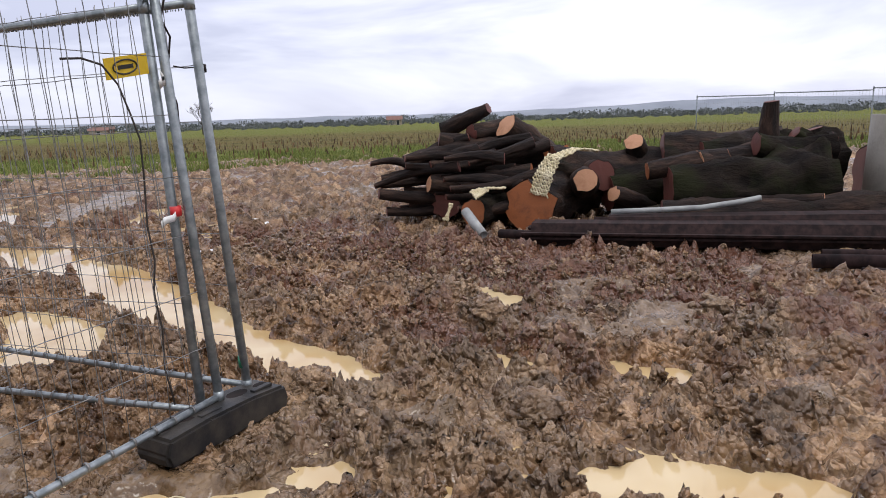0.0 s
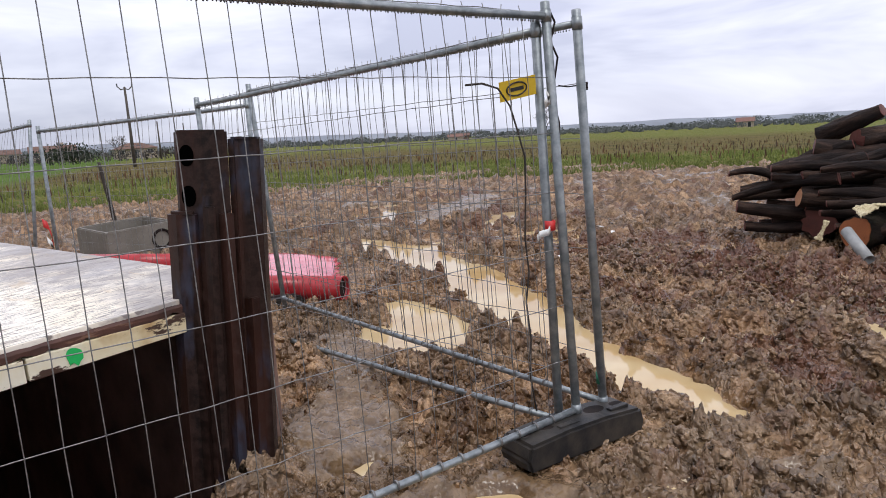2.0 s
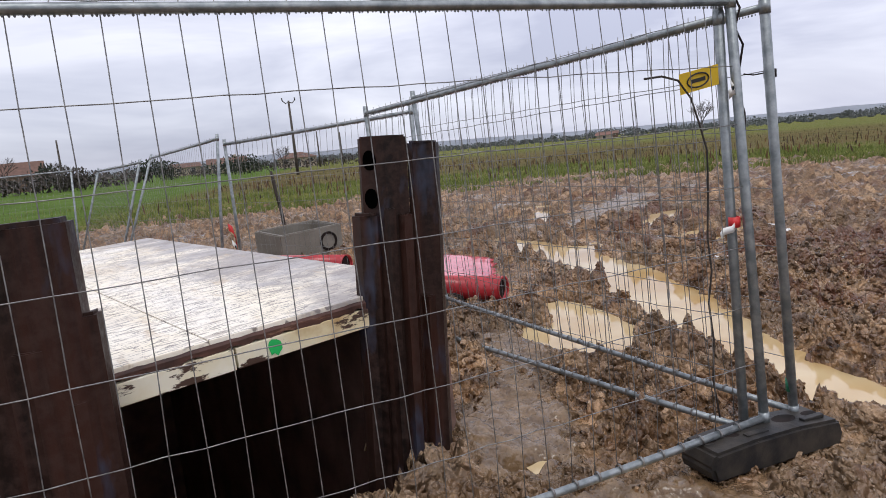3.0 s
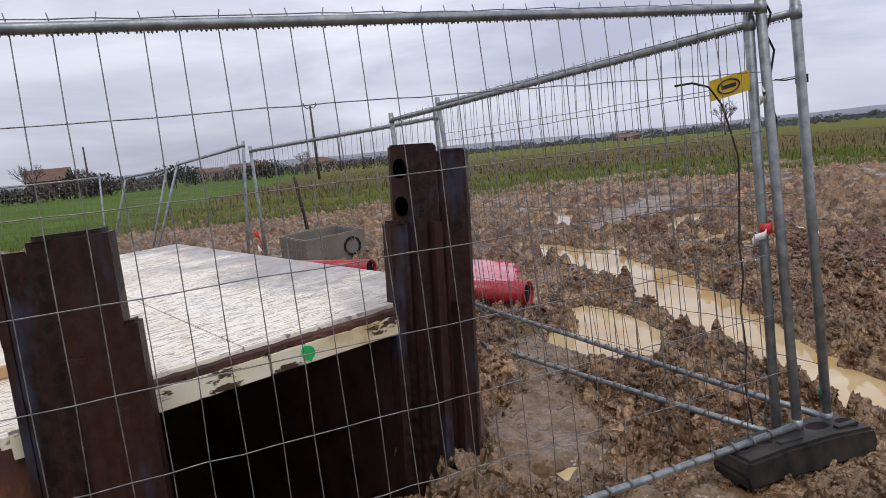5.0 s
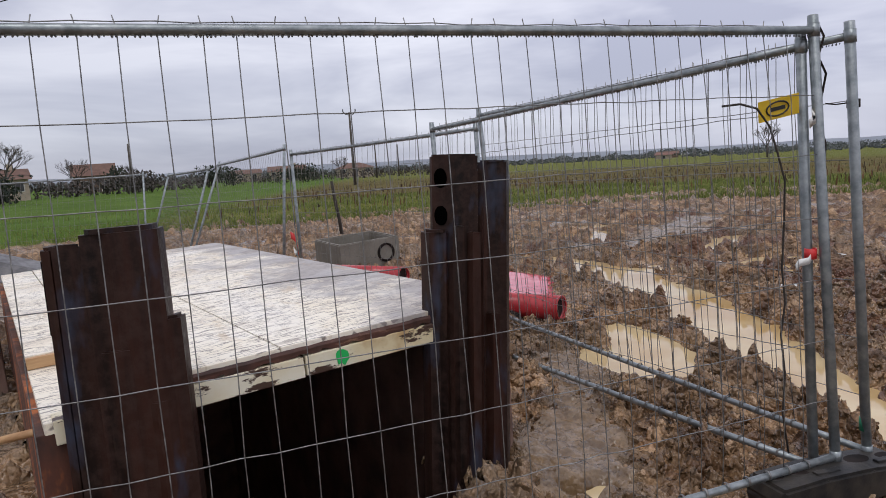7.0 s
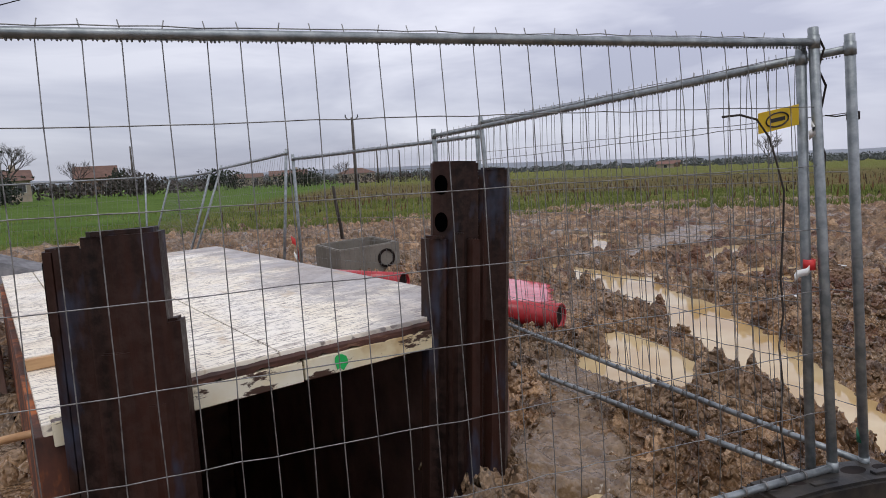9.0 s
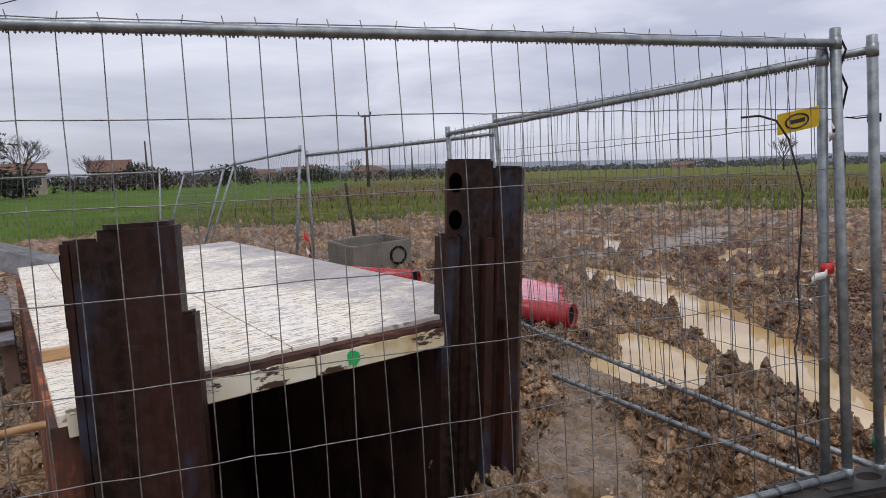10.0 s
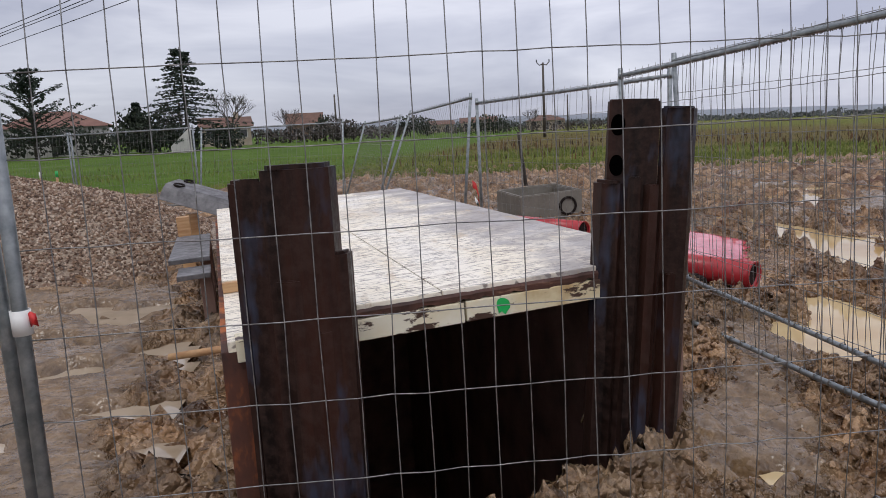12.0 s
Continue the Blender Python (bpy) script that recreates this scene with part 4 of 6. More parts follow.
def rough_batten():
    rng = random.Random(2)
    bm = bmesh.new()
    n, rows = 46, []
    for k in range(n + 1):
        u = 0.49 + (BOX_W - 0.51) * k / n
        lo = 0.747 + rng.uniform(-0.012, 0.008) - (0.014 if rng.random() < 0.18 else 0)
        out = -0.014 + rng.uniform(-0.004, 0.006)
        rows.append([bm.verts.new(p) for p in ((u, 0.03, lo), (u, out, lo), (u, out - 0.002, 0.77), (u, out + 0.003, 0.785 + rng.uniform(-0.004, 0)), (u, 0.03, 0.7605))])
    for a, b in zip(rows, rows[1:]):
        for j in range(5):
            bm.faces.new((a[j], b[j], b[(j + 1) % 5], a[(j + 1) % 5]))
    bm.faces.new(rows[0])
    bm.faces.new(rows[-1][::-1])
    bmesh.ops.recalc_face_normals(bm, faces=bm.faces[:])
    ob = thing("edge_batten", bm, M["edge"], "split dark brown timber edge under the cover board", "timber")
    ob.matrix_world = LID


rough_batten()
box_thing("steel_beam", (0.03, -0.02, 0.652), (0.964, 0.09, 0.742), M["whitebeam"], "white painted beam with flaking rust along the trench mouth", "beam", 0.005)
box_thing("steel_beam", (0.974, -0.018, 0.653), (BOX_W - 0.03, 0.09, 0.742), M["whitebeam"], "white painted beam with flaking rust beside a sheet pile", "beam", 0.005)
box_thing("cover_board", (0.0, 0.0, 0.69), (0.485, 0.95, 0.735), M["board"], "lower white cover board beside the sheet pile", "board", 0.004)
box_thing("side_beam", (0.0, 0.03, 0.5), (0.03, 0.94, 0.688), M["whitebeam"], "white flaking side beam of the trench cover", "beam", 0.004)
box_thing("timber_end", (0.0, 0.9, 0.737), (0.49, 0.93, 0.79), M["wood"], "pale sawn timber end under the cover strip", "timber", 0.003)
bm = bmesh.new()
random.seed(8)
n = 14
ring = [bm.verts.new((1.14 + (0.038 + random.uniform(-0.01, 0.008)) * math.cos(6.283 * k / n), -0.0225, 0.702 + (0.034 + random.uniform(-0.008, 0.01)) * math.sin(6.283 * k / n))) for k in range(n)]
f = bm.faces.new(ring)
ex = bmesh.ops.extrude_face_region(bm, geom=[f])
bmesh.ops.translate(bm, verts=[v for v in ex["geom"] if isinstance(v, bmesh.types.BMVert)], vec=(0, -0.002, 0))
mark = thing("paint_mark", bm, M["greenpaint"], "bright green spray paint mark on the white beam", "paint mark")
mark.matrix_world = LID
bm = bmesh.new()
tube(bm, [(-0.27, 0.42, 0.57), (-0.05, 0.33, 0.6), (0.2, 0.24, 0.61)], 0.018, 6)
stick = thing("wood_stick", bm, M["wood"], "pale split wooden stick jutting from the beam", "stick")
stick.matrix_world = BOX


# ---- pipes, chamber, stake ----
def build_red_pipes():
    for p0, p1, lab in (((-0.56, 5.15, 0.15), (0.66, 3.45, 0.13), "red corrugated-smooth plastic drain pipe lying in mud"), ((-1.03, 7.98, 0.14), (0.05, 6.42, 0.14), "red plastic drain pipe by the concrete chamber")):
        p0, p1 = Vector(p0), Vector(p1)
        e = empty("drain_pipe", lab.replace("corrugated-smooth ", ""), "pipe", group="red drain pipes")
        d = (p1 - p0).normalized()
        bm = bmesh.new()
        hollow(bm, p0, p1, 0.115, 0.008, 28)
        part("barrel", bm, M["redpipe"], e)
        bm = bmesh.new()
        hollow(bm, p1 - d * 0.012, p1 + d * 0.004, 0.117, 0.012, 28)
        part("rim", bm, M["redpipe"], e)
        # black disc close to the mouth stands for the shade in the pipe
        bm = bmesh.new()
        tube(bm, [p1 - d * 0.045, p1 - d * 0.035], 0.104, 24)
        part("inside", bm, M["black"], e, "black disc painted as the shade inside the pipe")


build_red_pipes()


def build_film():
    bm = bmesh.new()
    rng = random.Random(5)
    nx, ny = 16, 30
    g = {}
    for i in range(nx):
        for j in range(ny):
            u, v = i / (nx - 1), j / (ny - 1)
            edge = 1.0 + 0.88 * min(1.0, v / 0.65) - 0.2 * max(0.0, v - 0.65) / 0.35
            x = (0.48 + 0.04 * v) * (1 - u) + edge * u + 0.06 * rng.uniform(-1, 1) * (i in (0, nx - 1))
            y = (4.25 + 2.6 * v) * (1 - u) + (4.2 + 2.45 * v) * u + 0.09 * rng.uniform(-1, 1) * (j in (0, ny - 1))
            g[i, j] = bm.verts.new((x, y, 0.028 + 0.012 * math.sin(9 * u + 3 * v) * math.cos(6 * v) - 0.05 * max(0, u - 0.85) / 0.15))
    for i in range(nx - 1):
        for j in range(ny - 1):
            bm.faces.new((g[i, j], g[i + 1, j], g[i + 1, j + 1], g[i, j + 1]))
    ob = thing("red_sheet", bm, M["redfilm"], "crumpled wet red plastic sheet lying on mud", "plastic sheet", smooth=True)
    so = ob.modifiers.new("thick", "SOLIDIFY")
    so.thickness = 0.006


build_film()


def build_chamber():
    c = empty("concrete_chamber", "square grey precast concrete chamber tilted in mud", "concrete chamber", pose(0.0, 8.75, -0.02, 3, -2, 14))
    bm = bmesh.new()
    w, d, h, t = 0.53, 0.45, 0.5, 0.06
    rings = []
    for x, y, z in ((w, d, 0), (w, d, h), (w - t, d - t, h), (w - t, d - t, 0.05)):
        rings.append([bm.verts.new((sx * x, sy * y, z)) for sx, sy in ((-1, -1), (1, -1), (1, 1), (-1, 1))])
    for a, b in zip(rings, rings[1:]):
        for j in range(4):
            bm.faces.new((a[j], a[(j + 1) % 4], b[(j + 1) % 4], b[j]))
    bm.faces.new(rings[-1])
    bmesh.ops.recalc_face_normals(bm, faces=bm.faces[:])
    bmesh.ops.bevel(bm, geom=bm.edges[:], offset=0.015, segments=2, affect="EDGES")
    part("body", bm, M["concrete"], c)
    bm = bmesh.new()
    hollow(bm, (0.27, -0.472, 0.27), (0.27, -0.42, 0.27), 0.15, 0.035, 28)
    ringo = part("ring", bm, M["black"], c, "dark rubber ring round the pipe opening")
    bm = bmesh.new()
    tube(bm, [(0.27, -0.456, 0.27), (0.27, -0.44, 0.27)], 0.115, 24)
    part("plug", bm, M["concrete"], c)


build_chamber()


def build_stake():
    bm = bmesh.new()
    tube(bm, [(0.02, 0.0, -0.1), (0.02, 0.01, 0.4), (-0.01, 0, 0.8), (-0.02, 0.0, 1.1), (-0.03, 0.01, 1.36)], 0.05, 7, r_end=0.035, wobble=0.15, rng=random.Random(4))
    ob = thing("wooden_stake", bm, M["stake"], "crooked dark weathered wooden stake in the mud", "stake")
    ob.matrix_world = pose(0.98, 14.6, 0, 0, -4, 0)


build_stake()


# ---- sign, tape, cords on the fence ----
def build_sign():
    s = empty("fence_sign", "small yellow plastic sign tied to the fence mesh", "sign", pose(-0.2, 0.1, 1.655, 8, -9, -2))
    bm = bmesh.new()
    box(bm, (-0.105, -0.002, -0.042), (0.105, 0.002, 0.042), 0.0)
    part("plate", bm, M["yellow"], s)
    bm = bmesh.new()
    pts = [(0.058 * math.cos(6.2832 * k / 28) - 0.01, -0.004, 0.028 * math.sin(6.2832 * k / 28)) for k in range(29)]
    tube(bm, pts, 0.0035, 6, caps=False)
    emblem = part("emblem", bm, M["ink"], s, "black oval emblem")
    bm = bmesh.new()
    box(bm, (-0.045, -0.0045, -0.008), (0.03, -0.0025, 0.008))
    part("bar", bm, M["ink"], s)


build_sign()


def cord(name, pts, r, mat, label, cat):
    bm = bmesh.new()
    tube(bm, pts, r, 6)
    return thing(name, bm, mat, label, cat, smooth=True)


cord("cable", [(-0.5, 0.09, 1.67), (-0.42, 0.08, 1.675), (-0.33, 0.085, 1.655), (-0.27, 0.08, 1.58), (-0.24, 0.07, 1.47), (-0.215, 0.06, 1.36), (-0.22, 0.06, 1.2), (-0.235, 0.06, 1.0), (-0.22, 0.06, 0.85),
               (-0.25, 0.055, 0.72), (-0.235, 0.05, 0.55), (-0.25, 0.05, 0.38), (-0.22, 0.05, 0.2)], 0.0045, M["stake"], "thin black cable hanging down the fence mesh", "cable")
cord("tie_wire", [(-0.03, 0.07, 2.0), (-0.015, 0.045, 1.93), (-0.035, 0.055, 1.85), (-0.01, 0.04, 1.78), (-0.02, 0.05, 1.7), (-0.035, 0.06, 1.62), (-0.015, 0.04, 1.5), (-0.02, 0.04, 1.35)], 0.005, M["black"], "black tie wire wound round the fence posts", "wire")
cord("tie_wire", [(0.0, 0.05, 1.66), (0.07, 0.06, 1.655), (0.13, 0.05, 1.66)], 0.003, M["black"], "thin wire stretched between two fence posts", "wire")


def band(name, x, y, z, r, h, mat, label, cat):
    bm = bmesh.new()
    hollow(bm, (x, y, z - h / 2), (x, y, z + h / 2), r, 0.003, 16)
    return thing(name, bm, mat, label, cat)


band("hose_clamp", 0.15, 0.045, 1.655, 0.026, 0.035, M["black"], "black clamp round a fence post", "clamp")
band("red_tape_band", -0.061, 0.075, 1.04, 0.025, 0.045, M["redtape"], "red tape band round a fence post", "tape")
band("green_band", 0.209, 0.034, 0.25, 0.0235, 0.06, M["greenband"], "green paint band at the foot of a post", "paint band")
band("white_tape_band", -3.5, 0.036, 0.985, 0.028, 0.075, M["whitetape"], "white tape wrapped round a fence post", "tape")


def flutter(name, origin, pts, w, mat, label):
    bm = bmesh.new()
    a = [bm.verts.new((p[0], p[1], p[2] + w / 2)) for p in pts]
    b = [bm.verts.new((p[0] + 0.004, p[1], p[2] - w / 2)) for p in pts]
    for i in range(len(pts) - 1):
        bm.faces.new((a[i], a[i + 1], b[i + 1], b[i]))
    ob = thing(name, bm, mat, label, "tape", smooth=True)
    ob.location = origin
    so = ob.modifiers.new("thick", "SOLIDIFY")
    so.thickness = 0.002


flutter("tape_tail", (-0.07, 0.06, 1.03), [(0, 0, 0), (-0.03, -0.01, -0.015), (-0.07, 0.0, -0.02), (-0.1, -0.01, -0.035)], 0.03, M["whitetape"], "white tape end hanging from the fence post")
flutter("tape_tail", (-0.075, 0.055, 1.63), [(0, 0, 0), (0.012, -0.01, -0.03), (-0.012, 0.0, -0.05)], 0.035, M["whitetape"], "white plastic tie under the yellow sign")
flutter("tape_tail", (-3.475, 0.03, 0.99), [(0, 0, 0), (0.012, -0.01, 0.01), (0.02, 0, 0.0)], 0.04, M["redtape"], "red end of the tape on the fence post")
flutter("tape_tail", (-1.25, 7.18, 0.75), [(0, 0, 0), (0.05, -0.01, -0.04), (0.08, 0.0, -0.2), (0.06, 0.0, -0.33)], 0.1, M["redtape"], "red and white tape hanging on a far post")
flutter("tape_tail", (-1.23, 7.17, 0.55), [(0, 0, 0), (0.05, -0.01, -0.08), (0.04, 0.0, -0.2)], 0.08, M["whitetape"], "white tape hanging on a far post")


# ---- felled logs ----
def log(p0, p1, r0, r1, mat, cap, label, bend=0.05, seed=1, cap2=None, gnarl=1.0):
    rng = random.Random(seed)
    p0, p1 = Vector(p0), Vector(p1)
    L = (p1 - p0).length
    d = (p1 - p0).normalized()
    s = d.orthogonal().normalized()
    o = d.cross(s)
    n = max(6, int(L / 0.08))
    lo = empty("felled_log", label, "log", Matrix.Translation(p0) @ Matrix((s, o, d)).transposed().to_4x4(), "felled logs")
    bm = bmesh.new()
    sides = 18
    rings = []
    ph = rng.uniform(0, 6)
    for i in range(n + 1):
        k = i / n
        c = Vector((bend * L * math.sin(3.14 * k) * math.cos(ph), bend * L * math.sin(3.14 * k) * math.sin(ph), L * k))
        rad = r0 + (r1 - r0) * k
        ring = []
        for j in range(sides):
            a = 6.2832 * j / sides
            q = rad * (1 + 0.26 * gnarl * noise.noise(Vector((3 * math.cos(a), 3 * math.sin(a), 2.5 * k * L + seed))) + 0.17 * gnarl * noise.noise(Vector((9 * math.cos(a), 9 * math.sin(a), 6 * k * L + seed))))
            ring.append(bm.verts.new(c + Vector((math.cos(a), math.sin(a), 0)) * q))
        rings.append(ring)
    for a, b in zip(rings, rings[1:]):
        for j in range(sides):
            bm.faces.new((a[j], a[(j + 1) % sides], b[(j + 1) % sides], b[j])).smooth = True
    ends = [[v.co.copy() for v in rings[0]], [v.co.copy() for v in rings[-1]]]
    part("bark", bm, mat, lo)
    for e, z, m in ((ends[0], -0.004, cap), (ends[1], 0.004, cap2 or cap)):
        bm = bmesh.new()
        c = sum(e, Vector()) / len(e)
        vs = [bm.verts.new(v + Vector((0, 0, z)) + (v - c) * -0.03) for v in e]
        mid = [bm.verts.new(c + (v - c) * 0.5 + Vector((0, 0, z * 2 + rng.uniform(-0.0015, 0.0015)))) for v in e]
        cc = bm.verts.new(c + Vector((0, 0, z * 2)))
        for j in range(len(vs)):
            k = (j + 1) % len(vs)
            bm.faces.new((vs[j], vs[k], mid[k], mid[j]))
            bm.faces.new((mid[j], mid[k], cc))
        # a rim behind the face gives the cut its thickness
        back = [bm.verts.new(v + (v - c) * -0.04 + Vector((0, 0, -z * 4))) for v in e]
        for j in range(len(vs)):
            k = (j + 1) % len(vs)
            bm.faces.new((vs[k], vs[j], back[j], back[k]))
        bmesh.ops.recalc_face_normals(bm, faces=bm.faces[:])
        part("cut_face", bm, m, lo, "sawn end of the log")
    return lo


def build_logs():
    B, S, CL, CO, CR = M["bark"], M["moss"], M["cut_light"], M["cut_orange"], M["cut_red"]
    log((5.52, 0.3, 0.27), (7.0, 0.1, 0.22), 0.31, 0.3, B, CO, "thick felled log with a wet orange sawn end", 0.02, 1)
    log((5.8, -0.3, 0.55), (6.85, -0.1, 0.3), 0.14, 0.24, B, CL, "dark log with a pale round sawn end", 0.05, 2)
    log((6.1, 0.46, 0.59), (5.85, 1.75, 0.45), 0.135, 0.15, B, CO, "dark bark log with an orange sawn end", 0.03, 3)
    log((6.55, 0.97, 1.19), (7.3, 0.5, 0.6), 0.165, 0.2, B, CL, "log leaning up with a pale sawn end", 0.03, 4)
    log((6.66, 1.25, 1.43), (6.7, 1.95, 1.16), 0.075, 0.13, B, CR, "curved dark branch on top of the log heap", 0.12, 5)
    log((6.79, -0.67, 0.93), (7.42, -0.8, 0.42), 0.12, 0.17, B, CL, "short log with a pale sawn end", 0.03, 6)
    log((5.97, -0.59, 0.36), (6.7, -0.85, 0.12), 0.085, 0.13, B, CL, "thin log with a pale sawn end", 0.03, 7)
    log((5.3, 2.25, 0.42), (6.1, 1.2, 0.28), 0.07, 0.1, B, CR, "thin dark branch low in the heap", 0.03, 8)
    log((5.65, 2.4, 0.55), (6.3, 1.2, 0.72), 0.07, 0.11, B, CR, "thin dark branch across the heap", 0.05, 9)
    log((5.9, 2.2, 0.75), (6.7, 1.0, 0.9), 0.11, 0.14, B, CR, "dark wet log in the heap", 0.04, 10)
    log((6.3, 1.85, 1.02), (6.9, 0.8, 0.8), 0.12, 0.15, B, CR, "dark wet log high in the heap", 0.03, 11)
    log((5.5, 1.63, 0.52), (6.2, 0.9, 0.32), 0.1, 0.13, B, CL, "log with a pale sawn end beside thin branches", 0.03, 12)
    log((6.63, 0.43, 0.84), (6.65, 1.6, 0.68), 0.14, 0.15, B, CO, "log with an orange sawn end in the heap", 0.03, 13)
    log((6.12, -1.2, 0.4), (6.72, -2.85, 0.48), 0.27, 0.44, S, CR, "thick mossy tree trunk with a dark red end", 0.03, 14, gnarl=1.5)
    log((6.96, -1.0, 0.72), (7.3, -2.4, 0.68), 0.3, 0.36, B, CR, "stout dark log behind the mossy trunk", 0.03, 15)
    log((6.92, -2.24, 1.36), (6.98, -2.3, 0.7), 0.085, 0.13, B, CR, "short upright branch stub on the trunk", 0.06, 16)
    log((6.9, -2.5, 0.98), (7.1, -2.95, 0.6), 0.1, 0.2, S, CR, "mossy branch stub on the trunk", 0.04, 17)
    log((6.0, -2.8, 0.33), (6.05, -1.5, 0.22), 0.06, 0.11, B, CL, "slim log with a broken pale end", 0.04, 18)
    log((5.55, 2.5, 0.78), (5.95, 2.0, 0.62), 0.035, 0.06, B, CR, "twisted thin branch at the heap's edge", 0.15, 19)
    log((5.3, 0.95, 0.2), (6.6, 0.75, 0.2), 0.17, 0.22, S, CO, "mossy log low in the heap", 0.03, 20)
    log((5.7, 1.5, 0.25), (7.0, 1.5, 0.3), 0.2, 0.22, B, CR, "dark log low in the heap", 0.03, 21)
    log((6.2, 1.6, 0.7), (7.3, 1.3, 0.6), 0.2, 0.2, B, CR, "dark log inside the heap", 0.03, 22)
    log((6.35, -0.35, 0.55), (7.4, 0.2, 0.5), 0.2, 0.24, B, CR, "dark log under the pale-ended log", 0.03, 23)
    log((6.5, -0.4, 0.32), (7.3, -1.6, 0.4), 0.26, 0.26, S, CR, "mossy log behind the thin log", 0.03, 24)
    log((5.55, -0.95, 0.13), (6.2, -1.5, 0.15), 0.12, 0.13, S, CO, "short mossy log in front of the trunk", 0.03, 25)
    log((6.6, 0.2, 0.8), (7.2, 0.7, 0.75), 0.13, 0.14, B, CO, "short dark log near the netting", 0.03, 26)
    log((6.5, 1.45, 1.1), (6.95, 1.2, 1.15), 0.12, 0.14, B, CR, "dark log near the top of the heap", 0.03, 27)
    log((7.6, -3.3, 0.4), (8.3, -6.5, 0.4), 0.4, 0.34, S, CR, "long mossy trunk beyond the pipes", 0.02, 28)
    log((6.3, -1.5, 0.72), (6.9, -2.3, 0.78), 0.12, 0.16, B, CL, "dark log lying on the mossy trunk", 0.08, 71)
    log((6.35, -2.0, 0.3), (5.95, -3.6, 0.2), 0.12, 0.15, B, CR, "dark log below the mossy trunk", 0.05, 72)
    log((6.6, -2.1, 0.88), (6.95, -2.9, 0.8), 0.14, 0.18, S, CR, "crooked mossy branch on the trunk", 0.1, 73)
    log((6.15, -0.95, 0.62), (6.5, -1.8, 0.72), 0.1, 0.14, B, CO, "short log resting on the trunk", 0.06, 74)
    log((5.85, -1.6, 0.12), (6.0, -3.2, 0.12), 0.1, 0.12, S, CR, "mossy branch on the ground by the trunk", 0.06, 75)
    log((7.02, -2.7, 1.02), (7.05, -2.85, 0.5), 0.1, 0.16, S, CR, "broken mossy stub on the trunk", 0.05, 76)
    log((6.75, -1.5, 0.58), (7.2, -2.6, 0.62), 0.3, 0.32, S, CR, "gnarled mossy stump piece on the trunk", 0.04, 77, gnarl=1.8)
    log((6.95, -2.2, 0.66), (7.2, -3.0, 0.66), 0.34, 0.28, S, CR, "broken gnarled stump with torn bark", 0.05, 78, gnarl=2.0)
    log((6.45, 0.3, 0.62), (7.1, -0.9, 0.5), 0.28, 0.3, B, CR, "dark wet log behind the netting", 0.03, 79, gnarl=1.4)
    log((5.62, -1.2, 0.16), (6.1, -3.4, 0.2), 0.2, 0.22, B, CR, "dark wet log behind the steel sheets", 0.04, 80, gnarl=1.5)
    rng = random.Random(12)
    for k in range(44):
        a = (5.35 + rng.uniform(0, 0.9), 1.5 + rng.uniform(-0.6, 1.0), 0.12 + rng.uniform(0, 0.75))
        b = (a[0] + rng.uniform(0.2, 0.7), a[1] - rng.uniform(0.5, 1.1), a[2] + rng.uniform(-0.12, 0.25))
        log(a, b, 0.03 + rng.random() * 0.03, 0.06 + rng.random() * 0.03, B, CR, "thin dark branch in the log heap", 0.06, 30 + k)


build_logs()


def net_piece(pts, width, label, seed):
    """A strip of knotted netting: crossing cords along a draped band."""
    rng = random.Random(seed)
    pts = [Vector(p) for p in pts]
    bm = bmesh.new()
    n, m = 22, 6

    def at(u):
        k = u * (len(pts) - 1)
        i = min(int(k), len(pts) - 2)
        return pts[i].lerp(pts[i + 1], k - i)

    def spot(i, j):
        u = i / n
        p = at(u)
        d = (at(min(1, u + 0.04)) - at(max(0, u - 0.04))).normalized()
        s = Vector((0.2, 1, 0)).cross(d).cross(d).normalized() if abs(d.y) < 0.9 else Vector((1, 0, 0))
        return p + s * width * (j / m - 0.5) * (0.6 + 0.5 * math.sin(3 * u + seed)) + Vector((rng.uniform(-0.01, 0.01), rng.uniform(-0.01, 0.01), rng.uniform(-0.01, 0.01)))

    g = {(i, j): spot(i, j) for i in range(n + 1) for j in range(m + 1)}
    for i in range(n):
        for j in range(m):
            tube(bm, [g[i, j], g[i + 1, j + 1]], 0.011, 4)
            tube(bm, [g[i, j + 1], g[i + 1, j]], 0.011, 4)
    thing("netting_scrap", bm, M["net"], label, "netting")


net_piece([(5.48, 0.18, 0.4), (5.5, 0.12, 0.65), (5.58, 0.02, 0.83), (5.75, -0.2, 0.92), (5.9, -0.42, 0.88)], 0.22, "cream plastic netting draped over the logs", 1)
net_piece([(5.2, 0.9, 0.43), (5.3, 0.75, 0.5), (5.35, 0.55, 0.5)], 0.2, "crumpled scrap of cream netting on a log", 2)
net_piece([(5.08, 1.22, 0.14), (5.1, 1.18, 0.24), (5.12, 1.16, 0.33)], 0.12, "small scrap of cream netting by the heap", 3)


# ---- stacked sheet piles and tubes beside the logs ----
def long_profile(p0, p1, outline, mat, name, label, cat, group):
    p0, p1 = Vector(p0), Vector(p1)
    d = (p1 - p0).normalized()
    s = d.cross(Vector((0, 0, 1))).normalized()
    u = s.cross(d)
    bm = bmesh.new()
    prism(bm, outline, 0, (p1 - p0).length)
    bmesh.ops.recalc_face_normals(bm, faces=bm.faces[:])
    ob = thing(name, bm, mat, label, cat, group)
    ob.matrix_world = Matrix.Translation(p0) @ Matrix((s, u, d)).transposed().to_4x4()
    return ob


U_SECT = ribbon_outline([(-0.24, 0.07), (-0.2, 0.075), (-0.12, -0.06), (0.12, -0.06), (0.2, 0.075), (0.24, 0.07)], 0.022)
